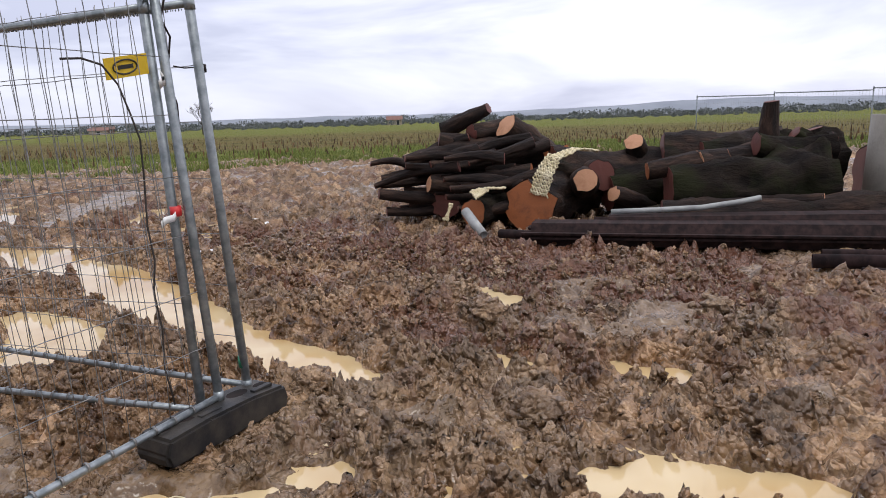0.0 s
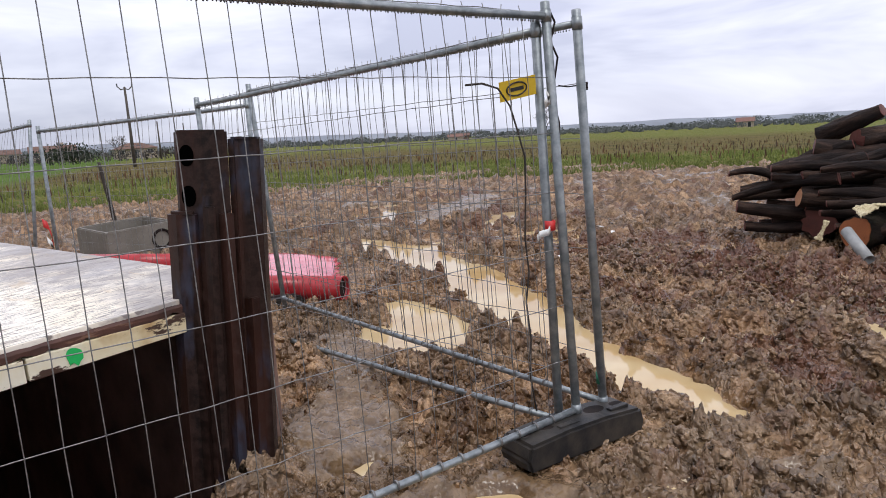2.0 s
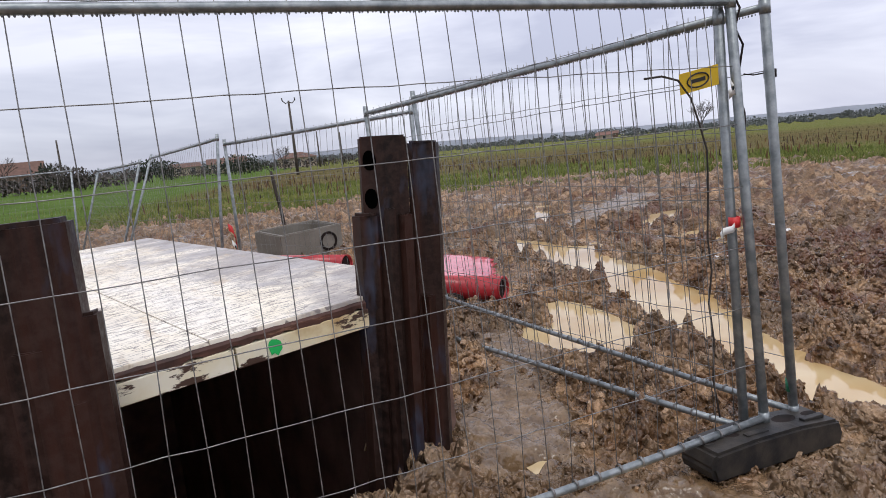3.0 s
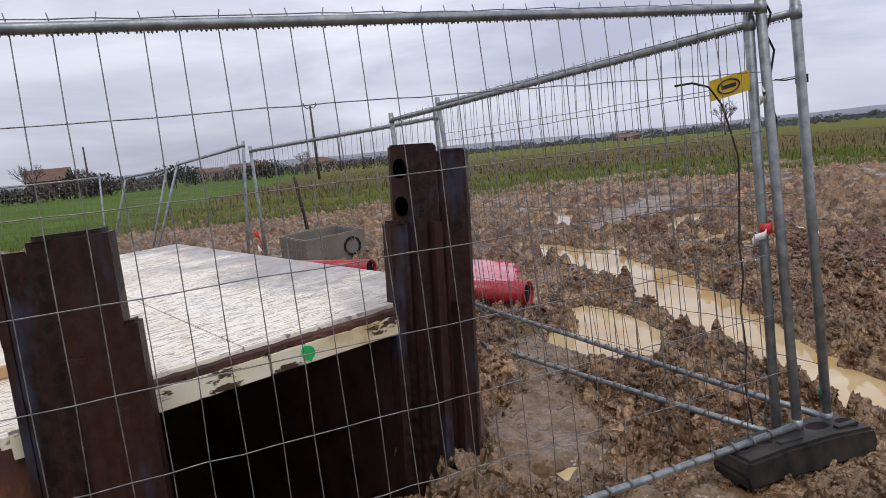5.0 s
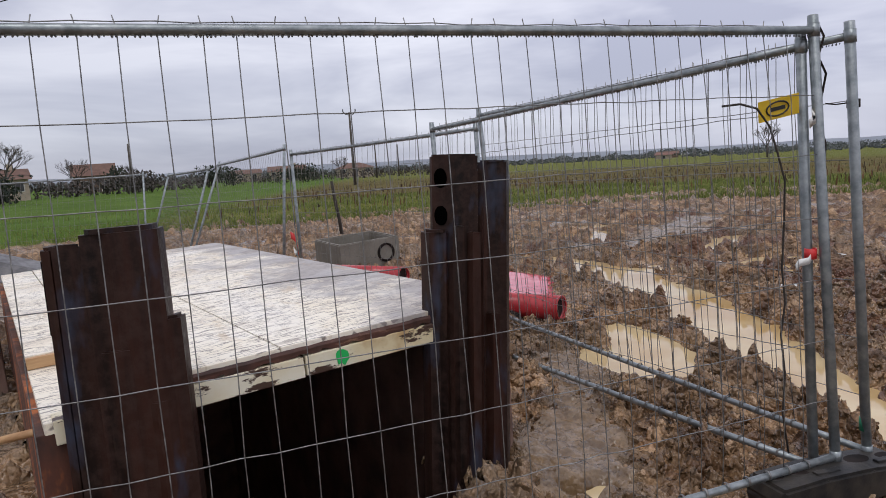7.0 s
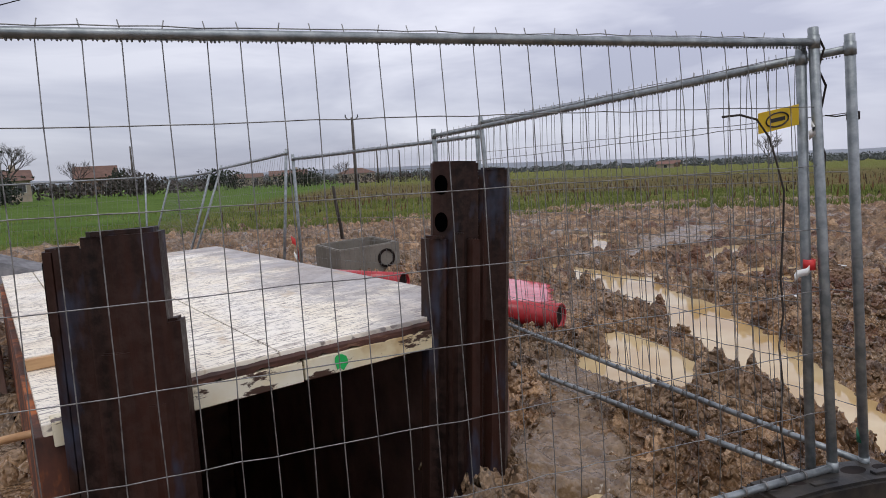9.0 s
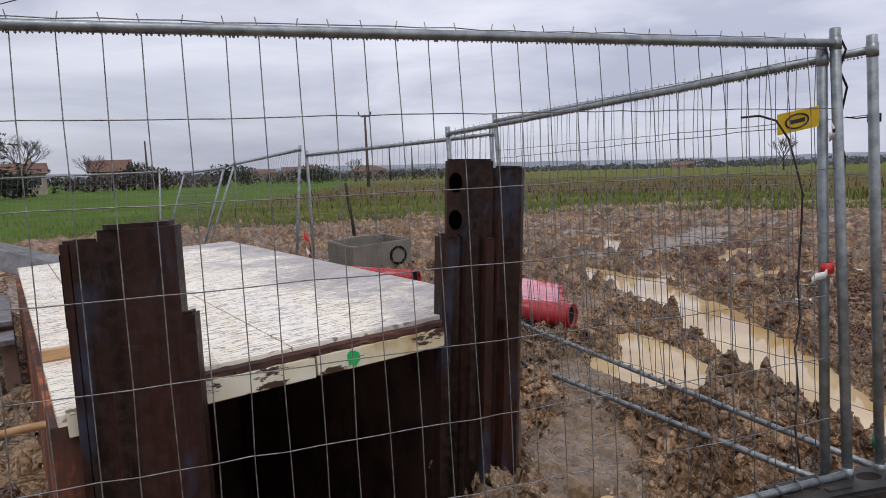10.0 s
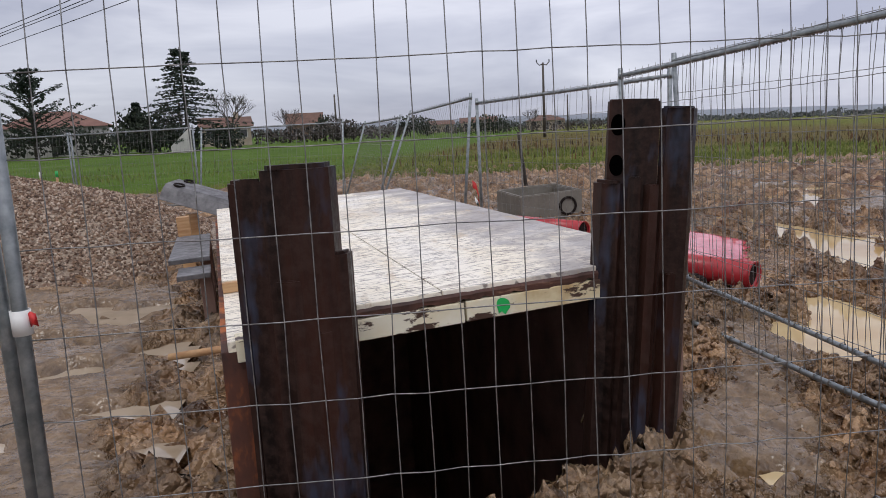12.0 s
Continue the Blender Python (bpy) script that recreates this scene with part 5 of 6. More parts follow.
N_SECT = [(x, -y) for x, y in U_SECT][::-1]
for p0, p1, sect in (((4.62, 0.06, 0.07), (5.3, -5.2, 0.07), U_SECT), ((4.66, -0.02, 0.16), (5.35, -5.2, 0.17), N_SECT), ((4.95, 0.1, 0.07), (5.7, -5.0, 0.08), U_SECT), ((4.98, -0.75, 0.19), (5.75, -5.4, 0.25), N_SECT), ((5.3, -0.5, 0.07), (6.0, -5.0, 0.07), U_SECT)):
    long_profile(p0, p1, sect, M["pipe"], "steel_sheet", "long dark brown steel sheet pile lying stacked in mud", "sheet pile", "stacked sheet piles")
for p0, p1 in (((4.0, -2.62, 0.08), (4.2, -5.5, 0.12)), ((4.22, -2.7, 0.08), (4.45, -5.5, 0.12)), ((3.75, -2.95, 0.04), (3.9, -5.5, 0.08))):
    bm = bmesh.new()
    hollow(bm, p0, p1, 0.06, 0.008, 16)
    thing("steel_tube", bm, M["pipe"], "dark brown steel tube lying in the mud", "tube", "loose tubes")
bm = bmesh.new()
hollow(bm, (4.78, 0.82, 0.3), (4.55, 0.52, 0.08), 0.055, 0.006, 16)
thing("plastic_tube", bm, M["greytube"], "short grey tube leaning on the steel sheets", "tube", "loose tubes")
bm = bmesh.new()
tube(bm, [(4.62, 0.35, 0.09), (4.55, -0.1, 0.1), (4.6, -0.3, 0.1)], 0.05, 10)
thing("steel_tube", bm, M["pipe"], "dark brown steel tube at the end of the stack", "tube", "loose tubes")
bm = bmesh.new()
tube(bm, [(4.98, -0.77, 0.3), (5.1, -1.2, 0.31), (5.2, -1.65, 0.33), (5.3, -2.0, 0.38), (5.36, -2.2, 0.42)], 0.028, 10)
thing("plastic_tube", bm, M["greytube"], "bent grey conduit lying on the steel sheets", "tube", "loose tubes")
bm = bmesh.new()
hollow(bm, (6.66, -3.6, -0.05), (6.67, -3.66, 1.16), 0.42, 0.07, 32)
thing("concrete_pipe", bm, M["concrete"], "upright grey concrete pipe beside the mossy trunk", "concrete pipe")


# ---- gravel heap and cover on the far side of the trench ----
def build_gravel():
    def gh(x, y):
        a = 1.12 * max(0.0, 1 - math.hypot((x + 7.9) / 3.7, (y - 8.2) / 3.4))
        b = 0.3 * max(0.0, 1 - math.hypot((x + 6.0) / 1.8, (y - 7.4) / 2.2))
        return a + b * 0.9

    heap = empty("gravel_heap", "heap of brown and grey gravel beside the trench", "gravel heap")
    bm = bmesh.new()
    g = {}
    nx, ny = 90, 90
    for i in range(nx):
        for j in range(ny):
            x, y = -12.2 + 8.1 * i / (nx - 1), 4.6 + 8.2 * j / (ny - 1)
            g[i, j] = bm.verts.new((x, y, gh(x, y) * 1.15 - 0.07 + 0.03 * noise.noise(Vector((x * 2.2, y * 2.2, 0)))))
    for i in range(nx - 1):
        for j in range(ny - 1):
            bm.faces.new((g[i, j], g[i + 1, j], g[i + 1, j + 1], g[i, j + 1])).smooth = True
    part("bed", bm, M["gravelbed"], heap)
    rng = random.Random(7)
    vs, fs = [], []
    while len(vs) < 26000 * 6:
        x, y = -10.8 + 6.6 * rng.random(), 5.0 + 5.5 * rng.random()
        h = gh(x, y) * 1.15 - 0.07 + 0.03 * noise.noise(Vector((x * 2.2, y * 2.2, 0)))
        if h < -0.04:
            continue
        r = rng.uniform(0.012, 0.034)
        u, v = on_box(x, y)
        if u > -0.15:
            continue
        e = Euler((rng.random() * 6, rng.random() * 6, rng.random() * 6)).to_matrix()
        b = len(vs)
        for q in ((1, 0, 0), (-1, 0, 0), (0, 1, 0), (0, -1, 0), (0, 0, 0.7), (0, 0, -0.7)):
            w = e @ Vector(q) * r * rng.uniform(0.75, 1.1)
            vs.append((x + w.x, y + w.y, h + r * 0.3 + w.z))
        fs += [(b + i, b + j, b + k) for i, j, k in ((0, 2, 4), (2, 1, 4), (1, 3, 4), (3, 0, 4), (2, 0, 5), (1, 2, 5), (3, 1, 5), (0, 3, 5))]
    me = bpy.data.meshes.new("gravel")
    me.from_pydata(vs, [], fs)
    me.materials.append(M["gravel"])
    ob = new("gravel", me)
    ob.parent = heap
    tagged(ob, kind="stuff")


build_gravel()


def build_far_cover():
    f = empty("steel_trough", "grey steel sheet pile lying across timbers beyond the cover boards", "sheet pile", Matrix(((0.934, 0.238, 0.27, -5.02), (-0.199, 0.966, -0.164, 6.1), (-0.298, 0.1, 0.95, 0.96), (0, 0, 0, 1))))
    bm = bmesh.new()
    prism(bm, ribbon_outline([(0.05, -0.1), (0.13, 0.03), (0.18, 0.06), (0.46, 0.06), (0.51, 0.03), (0.6, -0.1)], 0.02), 0.0, 1.15)
    bmesh.ops.transform(bm, matrix=Matrix(((0, 0, 1, 0), (1, 0, 0, 0), (0, 1, 0, 0), (0, 0, 0, 1))), verts=bm.verts[:])
    part("sheet", bm, M["dullsteel"], f)
    for y in (0.22, 0.46):
        bm = bmesh.new()
        pts = [(0.14 + 0.055 * math.cos(a), y + 0.055 * math.sin(a), 0.074) for a in [6.283 * k / 20 for k in range(21)]]
        tube(bm, pts, 0.014, 6, caps=False)
        part("lifting_hole", bm, M["black"], f, "dark rimmed lifting hole")
    for u, v in ((-0.45, 5.55), (-0.36, 5.85)):
        box_thing("timber_block", (u, v, -0.1), (u + 0.14, v + 0.16, 0.7), M["wood"], "pale timber block under the steel sheet", "timber", 0.006)
    box_thing("steel_plate", (-0.44, 3.5, 0.5), (-0.1, 5.1, 0.54), M["dullsteel"], "grey steel plate lying beside the trench", "steel plate", 0.006)
    box_thing("steel_plate", (-0.36, 3.02, 0.44), (-0.1, 3.42, 0.48), M["dullsteel"], "small grey steel plate beside the trench", "steel plate", 0.006)
    for v, z in ((3.2, 0.44), (3.9, 0.5), (4.8, 0.5)):
        box_thing("timber_block", (-0.2, v, -0.15), (-0.1, v + 0.16, z), M["dark"], "dark timber block under the steel plates", "timber", 0.006)


build_far_cover()


# ---- clods, stones and scraps on the mud ----
def ground_z(x, y):
    return float(height_at(np.array([x]), np.array([y]))[0])


def clod(x, y, rx, ry, rz, seed, sink=0.35, mat="ground", name="mud_clod", label="large lump of wet brown mud", cat="mud clod"):
    bm = bmesh.new()
    bmesh.ops.create_icosphere(bm, subdivisions=4, radius=1.0)
    for v in bm.verts:
        c = v.co.copy()
        v.co *= 1 + 0.45 * noise.noise(c * 1.3 + Vector((seed, 0, 0))) + 0.3 * noise.noise(c * 3.2 + Vector((0, seed, 0))) + 0.14 * noise.noise(c * 8) + 0.06 * noise.noise(c * 18)
        v.co.x *= rx
        v.co.y *= ry
        v.co.z *= rz
    ob = thing(name, bm, M[mat], label, cat, "clods on the mud", smooth=True)
    ob.matrix_world = pose(x, y, ground_z(x, y) + rz * (1 - 2 * sink) * 0.7, 0, 0, seed * 37 % 360)
    return ob


clod(0.66, -1.33, 0.13, 0.11, 0.11, 3, 0.25)
clod(0.82, -1.72, 0.12, 0.06, 0.07, 5, 0.25)
clod(0.53, -0.12, 0.065, 0.055, 0.045, 8)
clod(0.36, -0.33, 0.055, 0.05, 0.04, 9)
clod(-0.18, 1.0, 0.12, 0.1, 0.06, 11)
clod(1.9, -0.6, 0.12, 0.1, 0.07, 12)
clod(2.6, -2.0, 0.1, 0.1, 0.07, 14)
bank = clod(-1.62, 0.8, 0.2, 0.22, 0.3, 15, label="bank of wet soil slumped inside the trench mouth")
bank.location.z = -0.36


def build_small_clods():
    rng = random.Random(21)
    base = []
    for s in range(10):
        bm = bmesh.new()
        bmesh.ops.create_icosphere(bm, subdivisions=2 if s < 5 else 1, radius=1.0)
        for v in bm.verts:
            c = v.co.copy()
            v.co *= 1 + 0.75 * noise.noise(c * 1.6 + Vector((s * 5, 0, 0))) + 0.35 * noise.noise(c * 4.5)
        base.append((np.array([v.co[:] for v in bm.verts]), np.array([[v.index for v in f.verts] for f in bm.faces])))
        bm.free()
    xs = np.array([rng.uniform(-1.4, 4.2) for _ in range(30000)] + [rng.uniform(-2.4, 7) for _ in range(11000)])
    ys = np.array([rng.uniform(-2.4, 4.2) for _ in range(30000)] + [rng.uniform(-2.4, 9) for _ in range(11000)])
    broken = churned(xs, ys)
    hs = height_at(xs, ys)
    u, v = on_box(xs, ys)
    vs, fs, n = [], [], 0
    for x, y, h, a, b, c in zip(xs, ys, hs, u, v, broken):
        if h < WATER + 0.03 or c < rng.uniform(0.05, 1.1) or (-0.3 < a < BOX_W + 0.2 and -0.65 < b < BOX_L + 0.2):
            continue
        r = 0.008 + 0.032 * rng.random() ** 2.5
        bv, bf = base[rng.randrange(5) + (0 if r > 0.017 else 5)]
        e = np.array(Euler((rng.random() * 6, rng.random() * 6, rng.random() * 6)).to_matrix())
        p = (bv * (r, r * 0.85, r * 0.7)) @ e.T + (x, y, h - r * 0.3)
        vs.append(p)
        fs.append(bf + n)
        n += len(bv)
    me = bpy.data.meshes.new("clods")
    V, F = np.concatenate(vs), np.concatenate(fs)
    me.from_pydata(V.tolist(), [], F.tolist())
    me.polygons.foreach_set("use_smooth", [True] * len(me.polygons))
    me.materials.append(M["ground"])
    tagged(new("small_clods", me), "small wet mud crumbs scattered over the ground", "mud", kind="stuff")


build_small_clods()
rng = random.Random(17)
for x, y in ((3.9, 2.3), (4.2, 3.0), (4.8, 2.6), (3.3, 3.3), (4.6, 3.6), (5.6, 4.6), (4.1, 5.2)):
    bm = bmesh.new()
    n = 9
    ring = [bm.verts.new((rng.uniform(0.05, 0.11) * math.cos(6.283 * k / n), rng.uniform(0.05, 0.1) * math.sin(6.283 * k / n), rng.uniform(0, 0.04))) for k in range(n)]
    f = bm.faces.new(ring)
    bmesh.ops.poke(bm, faces=[f])
    ob = thing("plastic_scrap", bm, M["whitetape"], "muddy pale scrap of plastic trodden into mud", "scrap", "scraps in the mud", smooth=True)
    ob.location = (x, y, ground_z(x, y) + 0.005)
    ob.modifiers.new("thick", "SOLIDIFY").thickness = 0.008
cord("twine_loop", [(-0.62 + 0.1 * math.cos(a), -0.32 + 0.06 * math.sin(a) * (1 + 0.3 * math.sin(2 * a)), ground_z(-0.62 + 0.1 * math.cos(a), -0.32 + 0.06 * math.sin(a)) + 0.015) for a in [0.3 + 4.6 * k / 18 for k in range(19)]], 0.003, M["net"], "loop of pale twine in the mud", "twine")
cord("twine_loop", [(1.55 + 0.08 * math.cos(a), 0.35 + 0.07 * math.sin(a), ground_z(1.55 + 0.08 * math.cos(a), 0.35 + 0.07 * math.sin(a)) + 0.012) for a in [4.2 * k / 14 for k in range(15)]], 0.004, M["net"], "curl of pale twine in the mud", "twine")


# ---- fields: blades, stalks ----
def stuff_mesh(name, V, F, mat, label, cat):
    me = bpy.data.meshes.new(name)
    me.from_pydata(V, [], F)
    me.materials.append(mat)
    return tagged(new(name, me), label, cat, kind="stuff")


def blades(name, spots, h, w, lean, mat, label, cat, seed):
    rng = random.Random(seed)
    V, F = [], []
    for x, y, k in spots:
        a = rng.random() * 6.283
        hh, ww = h * k * rng.uniform(0.6, 1.25), w * rng.uniform(0.7, 1.3)
        dx, dy = math.cos(a) * ww, math.sin(a) * ww
        lx, ly = rng.uniform(-lean, lean) * hh, rng.uniform(-lean, lean) * hh
        b = len(V)
        g = float(land(x, y))
        V += [(x - dx, y - dy, g - 0.02), (x + dx, y + dy, g - 0.02), (x + lx * 0.5 + dx * 0.8, y + ly * 0.5 + dy * 0.8, g + hh * 0.6), (x + lx * 0.5 - dx * 0.8, y + ly * 0.5 - dy * 0.8, g + hh * 0.6), (x + lx, y + ly, g + hh)]
        F += [(b, b + 1, b + 2, b + 3), (b + 3, b + 2, b + 4)]
    return stuff_mesh(name, V, F, mat, label, cat)


def ring_spots(n, r0, r1, a0, a1, seed, density=None):
    rng = random.Random(seed)
    out = []
    while len(out) < n:
        r = r0 + (r1 - r0) * rng.random() ** 1.3
        a = radians(rng.uniform(a0, a1))
        x, y = -2.5 + r * math.sin(a), -2.1 + r * math.cos(a)
        if density is None or rng.random() < density(x, y, r):
            out.append((x, y, 1.0))
    return out


def is_meadow(x, y):
    return x < (y - 20) * 0.3 - 4.5


def patch(x, y, r):
    return max(0.0, 0.5 + 1.3 * noise.noise(Vector((x * 0.25, y * 0.25, 0)))) * (0.25 if is_meadow(x, y) else 1.0)


blades("grass_tufts", ring_spots(42000, 22.5, 40, -45, 105, 1, patch), 0.16, 0.014, 0.5, M["grassblade"], "rough green grass along the field edge", "grass", 2)
blades("weeds", ring_spots(3500, 38, 90, -8, 105, 3, lambda x, y, r: 0.0 if is_meadow(x, y) else max(0.0, 0.5 + 1.2 * noise.noise(Vector((x * 0.12, y * 0.12, 5))))), 0.22, 0.025, 0.5, M["weed"], "dry yellowing weeds in the stubble field", "weeds", 4)


def stubble():
    rng = random.Random(9)
    out = []
    for row in range(24):
        off = 27 + row * 1.3
        for k in range(95):
            a = radians(-8 + 113 * (k + rng.uniform(-0.45, 0.45)) / 95)
            r = off + rng.uniform(-0.3, 0.3) + 1.6 * math.sin(a * 3)
            x, y = -2.5 + r * math.sin(a), -2.1 + r * math.cos(a)
            if not is_meadow(x, y) and rng.random() < 0.6:
                out.append((x, y, 1.0))
    return out


blades("stubble_stalks", stubble(), 0.36, 0.035, 0.2, M["stalk"], "rows of cut brown crop stalks", "stalks", 6)


# ---- trees, hedges and far woods ----
def leaf_cloud(V, F, centre, size, n, leaf, rng, flat=1.0, base=0.0):
    for _ in range(n):
        d = Vector((rng.gauss(0, 1), rng.gauss(0, 1), rng.gauss(0, 1)))
        d = d.normalized() * rng.random() ** 0.45
        p = Vector(centre) + Vector((d.x * size[0], d.y * size[1], d.z * size[2]))
        e = Euler((rng.random() * 6, rng.random() * 6, rng.random() * 6)).to_matrix()
        b = len(V)
        s = leaf * rng.uniform(0.6, 1.4)
        for q in ((-1, 0, 0), (0.2, -0.6, 0), (1, 0, 0), (0, 0.6, 0)):
            w = e @ (Vector(q) * s)
            V.append((p.x + w.x, p.y + w.y, base + max(0.02, p.z + w.z * flat)))
        F.append((b, b + 1, b + 2, b + 3))


def conifer(x, y, h, spread, seed, label, bare=0.0):
    rng = random.Random(seed)
    t = empty("conifer", label, "tree", pose(x, y, float(land(x, y))), "garden trees")
    bm = bmesh.new()
    tube(bm, [(0, 0, -0.2), (0.03, 0, h * 0.4), (0, 0.04, h * 0.98)], h * 0.028, 9, r_end=0.03)
    part("trunk", bm, M["stake"], t)
    V, F = [], []
    limbs = bmesh.new()
    n = int(34 * (1 - bare * 0.5))
    for k in range(n):
        f = 0.1 + 0.88 * k / n
        z = h * f
        reach = spread * (1 - f) ** 0.8 * rng.uniform(0.55, 1.1) + 0.12 * h * 0.1
        for q in range(4):
            a = k * 2.4 + q * 1.57 + rng.uniform(-0.4, 0.4)
            if rng.random() < 0.15 + bare * 0.35:
                continue
            rr = reach * rng.uniform(0.6, 1.15)
            droop = rr * (0.1 if bare < 0.3 else -0.45)
            tip = Vector((math.cos(a) * rr, math.sin(a) * rr, z - droop))
            tube(limbs, [(0, 0, z), tip * 0.5 + Vector((0, 0, z * 0.5 + 0.05)), tip], 0.05, 4, r_end=0.015)
            for s in range(7):
                u = 0.22 + 0.78 * s / 6
                c = Vector((0, 0, z)).lerp(tip, u)
                leaf_cloud(V, F, c, (0.38 * (1.2 - u * 0.6), 0.38 * (1.2 - u * 0.6), 0.13), 12, 0.13, rng, 0.5)
    tagged(part("branchwork", limbs, M["stake"], t), kind="stuff")
    me = bpy.data.meshes.new("needles")
    me.from_pydata(V, [], F)
    me.materials.append(M["conifer"])
    ob = new("crown", me)
    ob.parent = t
    return t


def bare_tree(x, y, h, seed, label="leafless winter tree with fine dark twigs"):
    rng = random.Random(seed)
    t = empty("bare_tree", label, "tree", pose(x, y, float(land(x, y))), "garden trees")
    bm = bmesh.new()
    tube(bm, [(0, 0, -0.2), (0.05, 0, h * 0.35)], h * 0.025, 7, r_end=h * 0.016)
    part("trunk", bm, M["twig"], t)
    bm = bmesh.new()

    def grow(p, d, L, r, depth):
        q = p + d * L
        tube(bm, [p, p.lerp(q, 0.5) + Vector((rng.uniform(-1, 1), rng.uniform(-1, 1), 0)) * L * 0.06, q], r, 4, r_end=r * 0.6)
        if depth:
            for _ in range(3 if depth > 1 else 4):
                nd = (d + Vector((rng.uniform(-0.8, 0.8), rng.uniform(-0.8, 0.8), rng.uniform(-0.15, 0.55)))).normalized()
                grow(p.lerp(q, rng.uniform(0.55, 1)), nd, L * rng.uniform(0.6, 0.8), r * 0.6, depth - 1)

    for k in range(5):
        a = k * 1.3
        grow(Vector((0.04, 0, h * rng.uniform(0.24, 0.35))), Vector((math.cos(a) * 0.6, math.sin(a) * 0.6, 0.9)).normalized(), h * 0.26, h * 0.012, 4)
    part("crown", bm, M["twig"], t)
    return t


conifer(-20.7, 65.6, 9.8, 7.5, 1, "tall dark green conifer behind a hedge")
conifer(-30.6, 57.2, 7.4, 5.6, 2, "ragged dark conifer with upswept limbs", 0.5)
conifer(-26.5, 69.5, 5.0, 1.5, 3, "small dark conifer beside a house")
bare_tree(-20.5, 84.0, 7.6, 3)
bare_tree(-9.0, 92.0, 4.2, 4)
bare_tree(-15.5, 98.0, 5.6, 5)
bare_tree(24.0, 120.0, 4.8, 6)
bare_tree(98.0, 96.0, 7.0, 7)
bare_tree(-38.0, 120.0, 7.0, 8)


def bush(x, y, w, d, h, seed, mat="hedge", label="dark evergreen shrub in a garden", n=500, leaf=0.2):
    rng = random.Random(seed)
    t = empty("shrub", label, "shrub", pose(x, y, float(land(x, y))), "garden shrubs")
    bm = bmesh.new()
    tube(bm, [(0, 0, -0.1), (0, 0, h * 0.5)], 0.08, 6)
    part("stem", bm, M["stake"], t)
    V, F = [], []
    for k in range(6):
        c = (rng.uniform(-0.6, 0.6) * w, rng.uniform(-0.5, 0.5) * d, h * rng.uniform(0.35, 0.62))
        leaf_cloud(V, F, c, (w * 0.55, d * 0.55, h * 0.42), n // 6, leaf, rng)
    me = bpy.data.meshes.new("crown")
    me.from_pydata(V, [], F)
    me.materials.append(M[mat])
    ob = new("crown", me)
    ob.parent = t
    return t


bush(-25.4, 68.5, 3.6, 1.5, 4.6, 1, n=1600)
bush(-19.0, 72.0, 2.0, 1.5, 2.8, 2, n=700)
bush(-11.5, 100.0, 2.0, 1.5, 3.8, 3, n=500)
bush(-6.5, 96.0, 5.0, 2.0, 3.2, 4, "twig", "leafless grey shrubs by the meadow", 900)
bush(2.0, 110.0, 4.0, 2.0, 3.6, 5, n=900)
bush(15.5, 110.0, 5.0, 2.0, 3.4, 6, n=900)


def hedge_run(x0, y0, x1, y1, h, d, seed, mat, label, per=26, leaf=0.2):
    rng = random.Random(seed)
    V, F = [], []
    L = math.hypot(x1 - x0, y1 - y0)
    n = int(L * 1.0)
    for k in range(n):
        u = (k + rng.random()) / n
        hh = h * rng.uniform(0.85, 1.12)
        hx, hy = x0 + (x1 - x0) * u, y0 + (y1 - y0) * u
        leaf_cloud(V, F, (hx, hy, hh * 0.5), (0.9, d, hh * 0.55), per, leaf, rng, base=float(land(hx, hy)))
    stuff_mesh("hedge", V, F, M[mat], label, "hedge")


hedge_run(-62, 52, -19.5, 66.0, 2.5, 0.7, 1, "hedge", "clipped dark green garden hedge along the meadow", 120, 0.2)
hedge_run(4, 124, 48, 118, 1.7, 0.9, 2, "twig", "low leafless hedge beside a bungalow", 90, 0.16)
hedge_run(-19, 92, 2, 112, 2.2, 1.0, 3, "twig", "leafless brown hedge along the meadow", 60, 0.25)


def far_woods(seed, r0, r1, a0, a1, n, hmin, hmax, leaf, label):
    rng = random.Random(seed)
    V, F = [], []
    for k in range(n):
        a = radians(a0 + (a1 - a0) * (k + rng.random()) / n)
        r = rng.uniform(r0, r1)
        h = hmin + (hmax - hmin) * (0.5 + 0.5 * noise.noise(Vector((a * 9, seed, 0)))) * (0.25 + 1.5 * rng.random() ** 2)
        w = h * rng.uniform(0.7, 1.8)
        wx, wy = -2.5 + r * math.sin(a), -2.1 + r * math.cos(a)
        leaf_cloud(V, F, (wx, wy, h * 0.5), (w, w, h * 0.5), 130, leaf, rng, base=float(land(wx, wy)))
    stuff_mesh("far_woods", V, F, M["hazed_farwood"], label, "woods")


# these tree lines take their grey from haze painted in the leaf colour
far_woods(11, 290, 340, -60, 130, 560, 0.4, 2.7, 0.28, "line of distant trees and hedges, painted grey with haze")
far_woods(12, 230, 260, 40, 110, 70, 0.5, 2.0, 0.22, "distant trees beyond the stubble field, painted grey with haze")
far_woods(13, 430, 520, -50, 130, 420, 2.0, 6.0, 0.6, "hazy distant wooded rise")


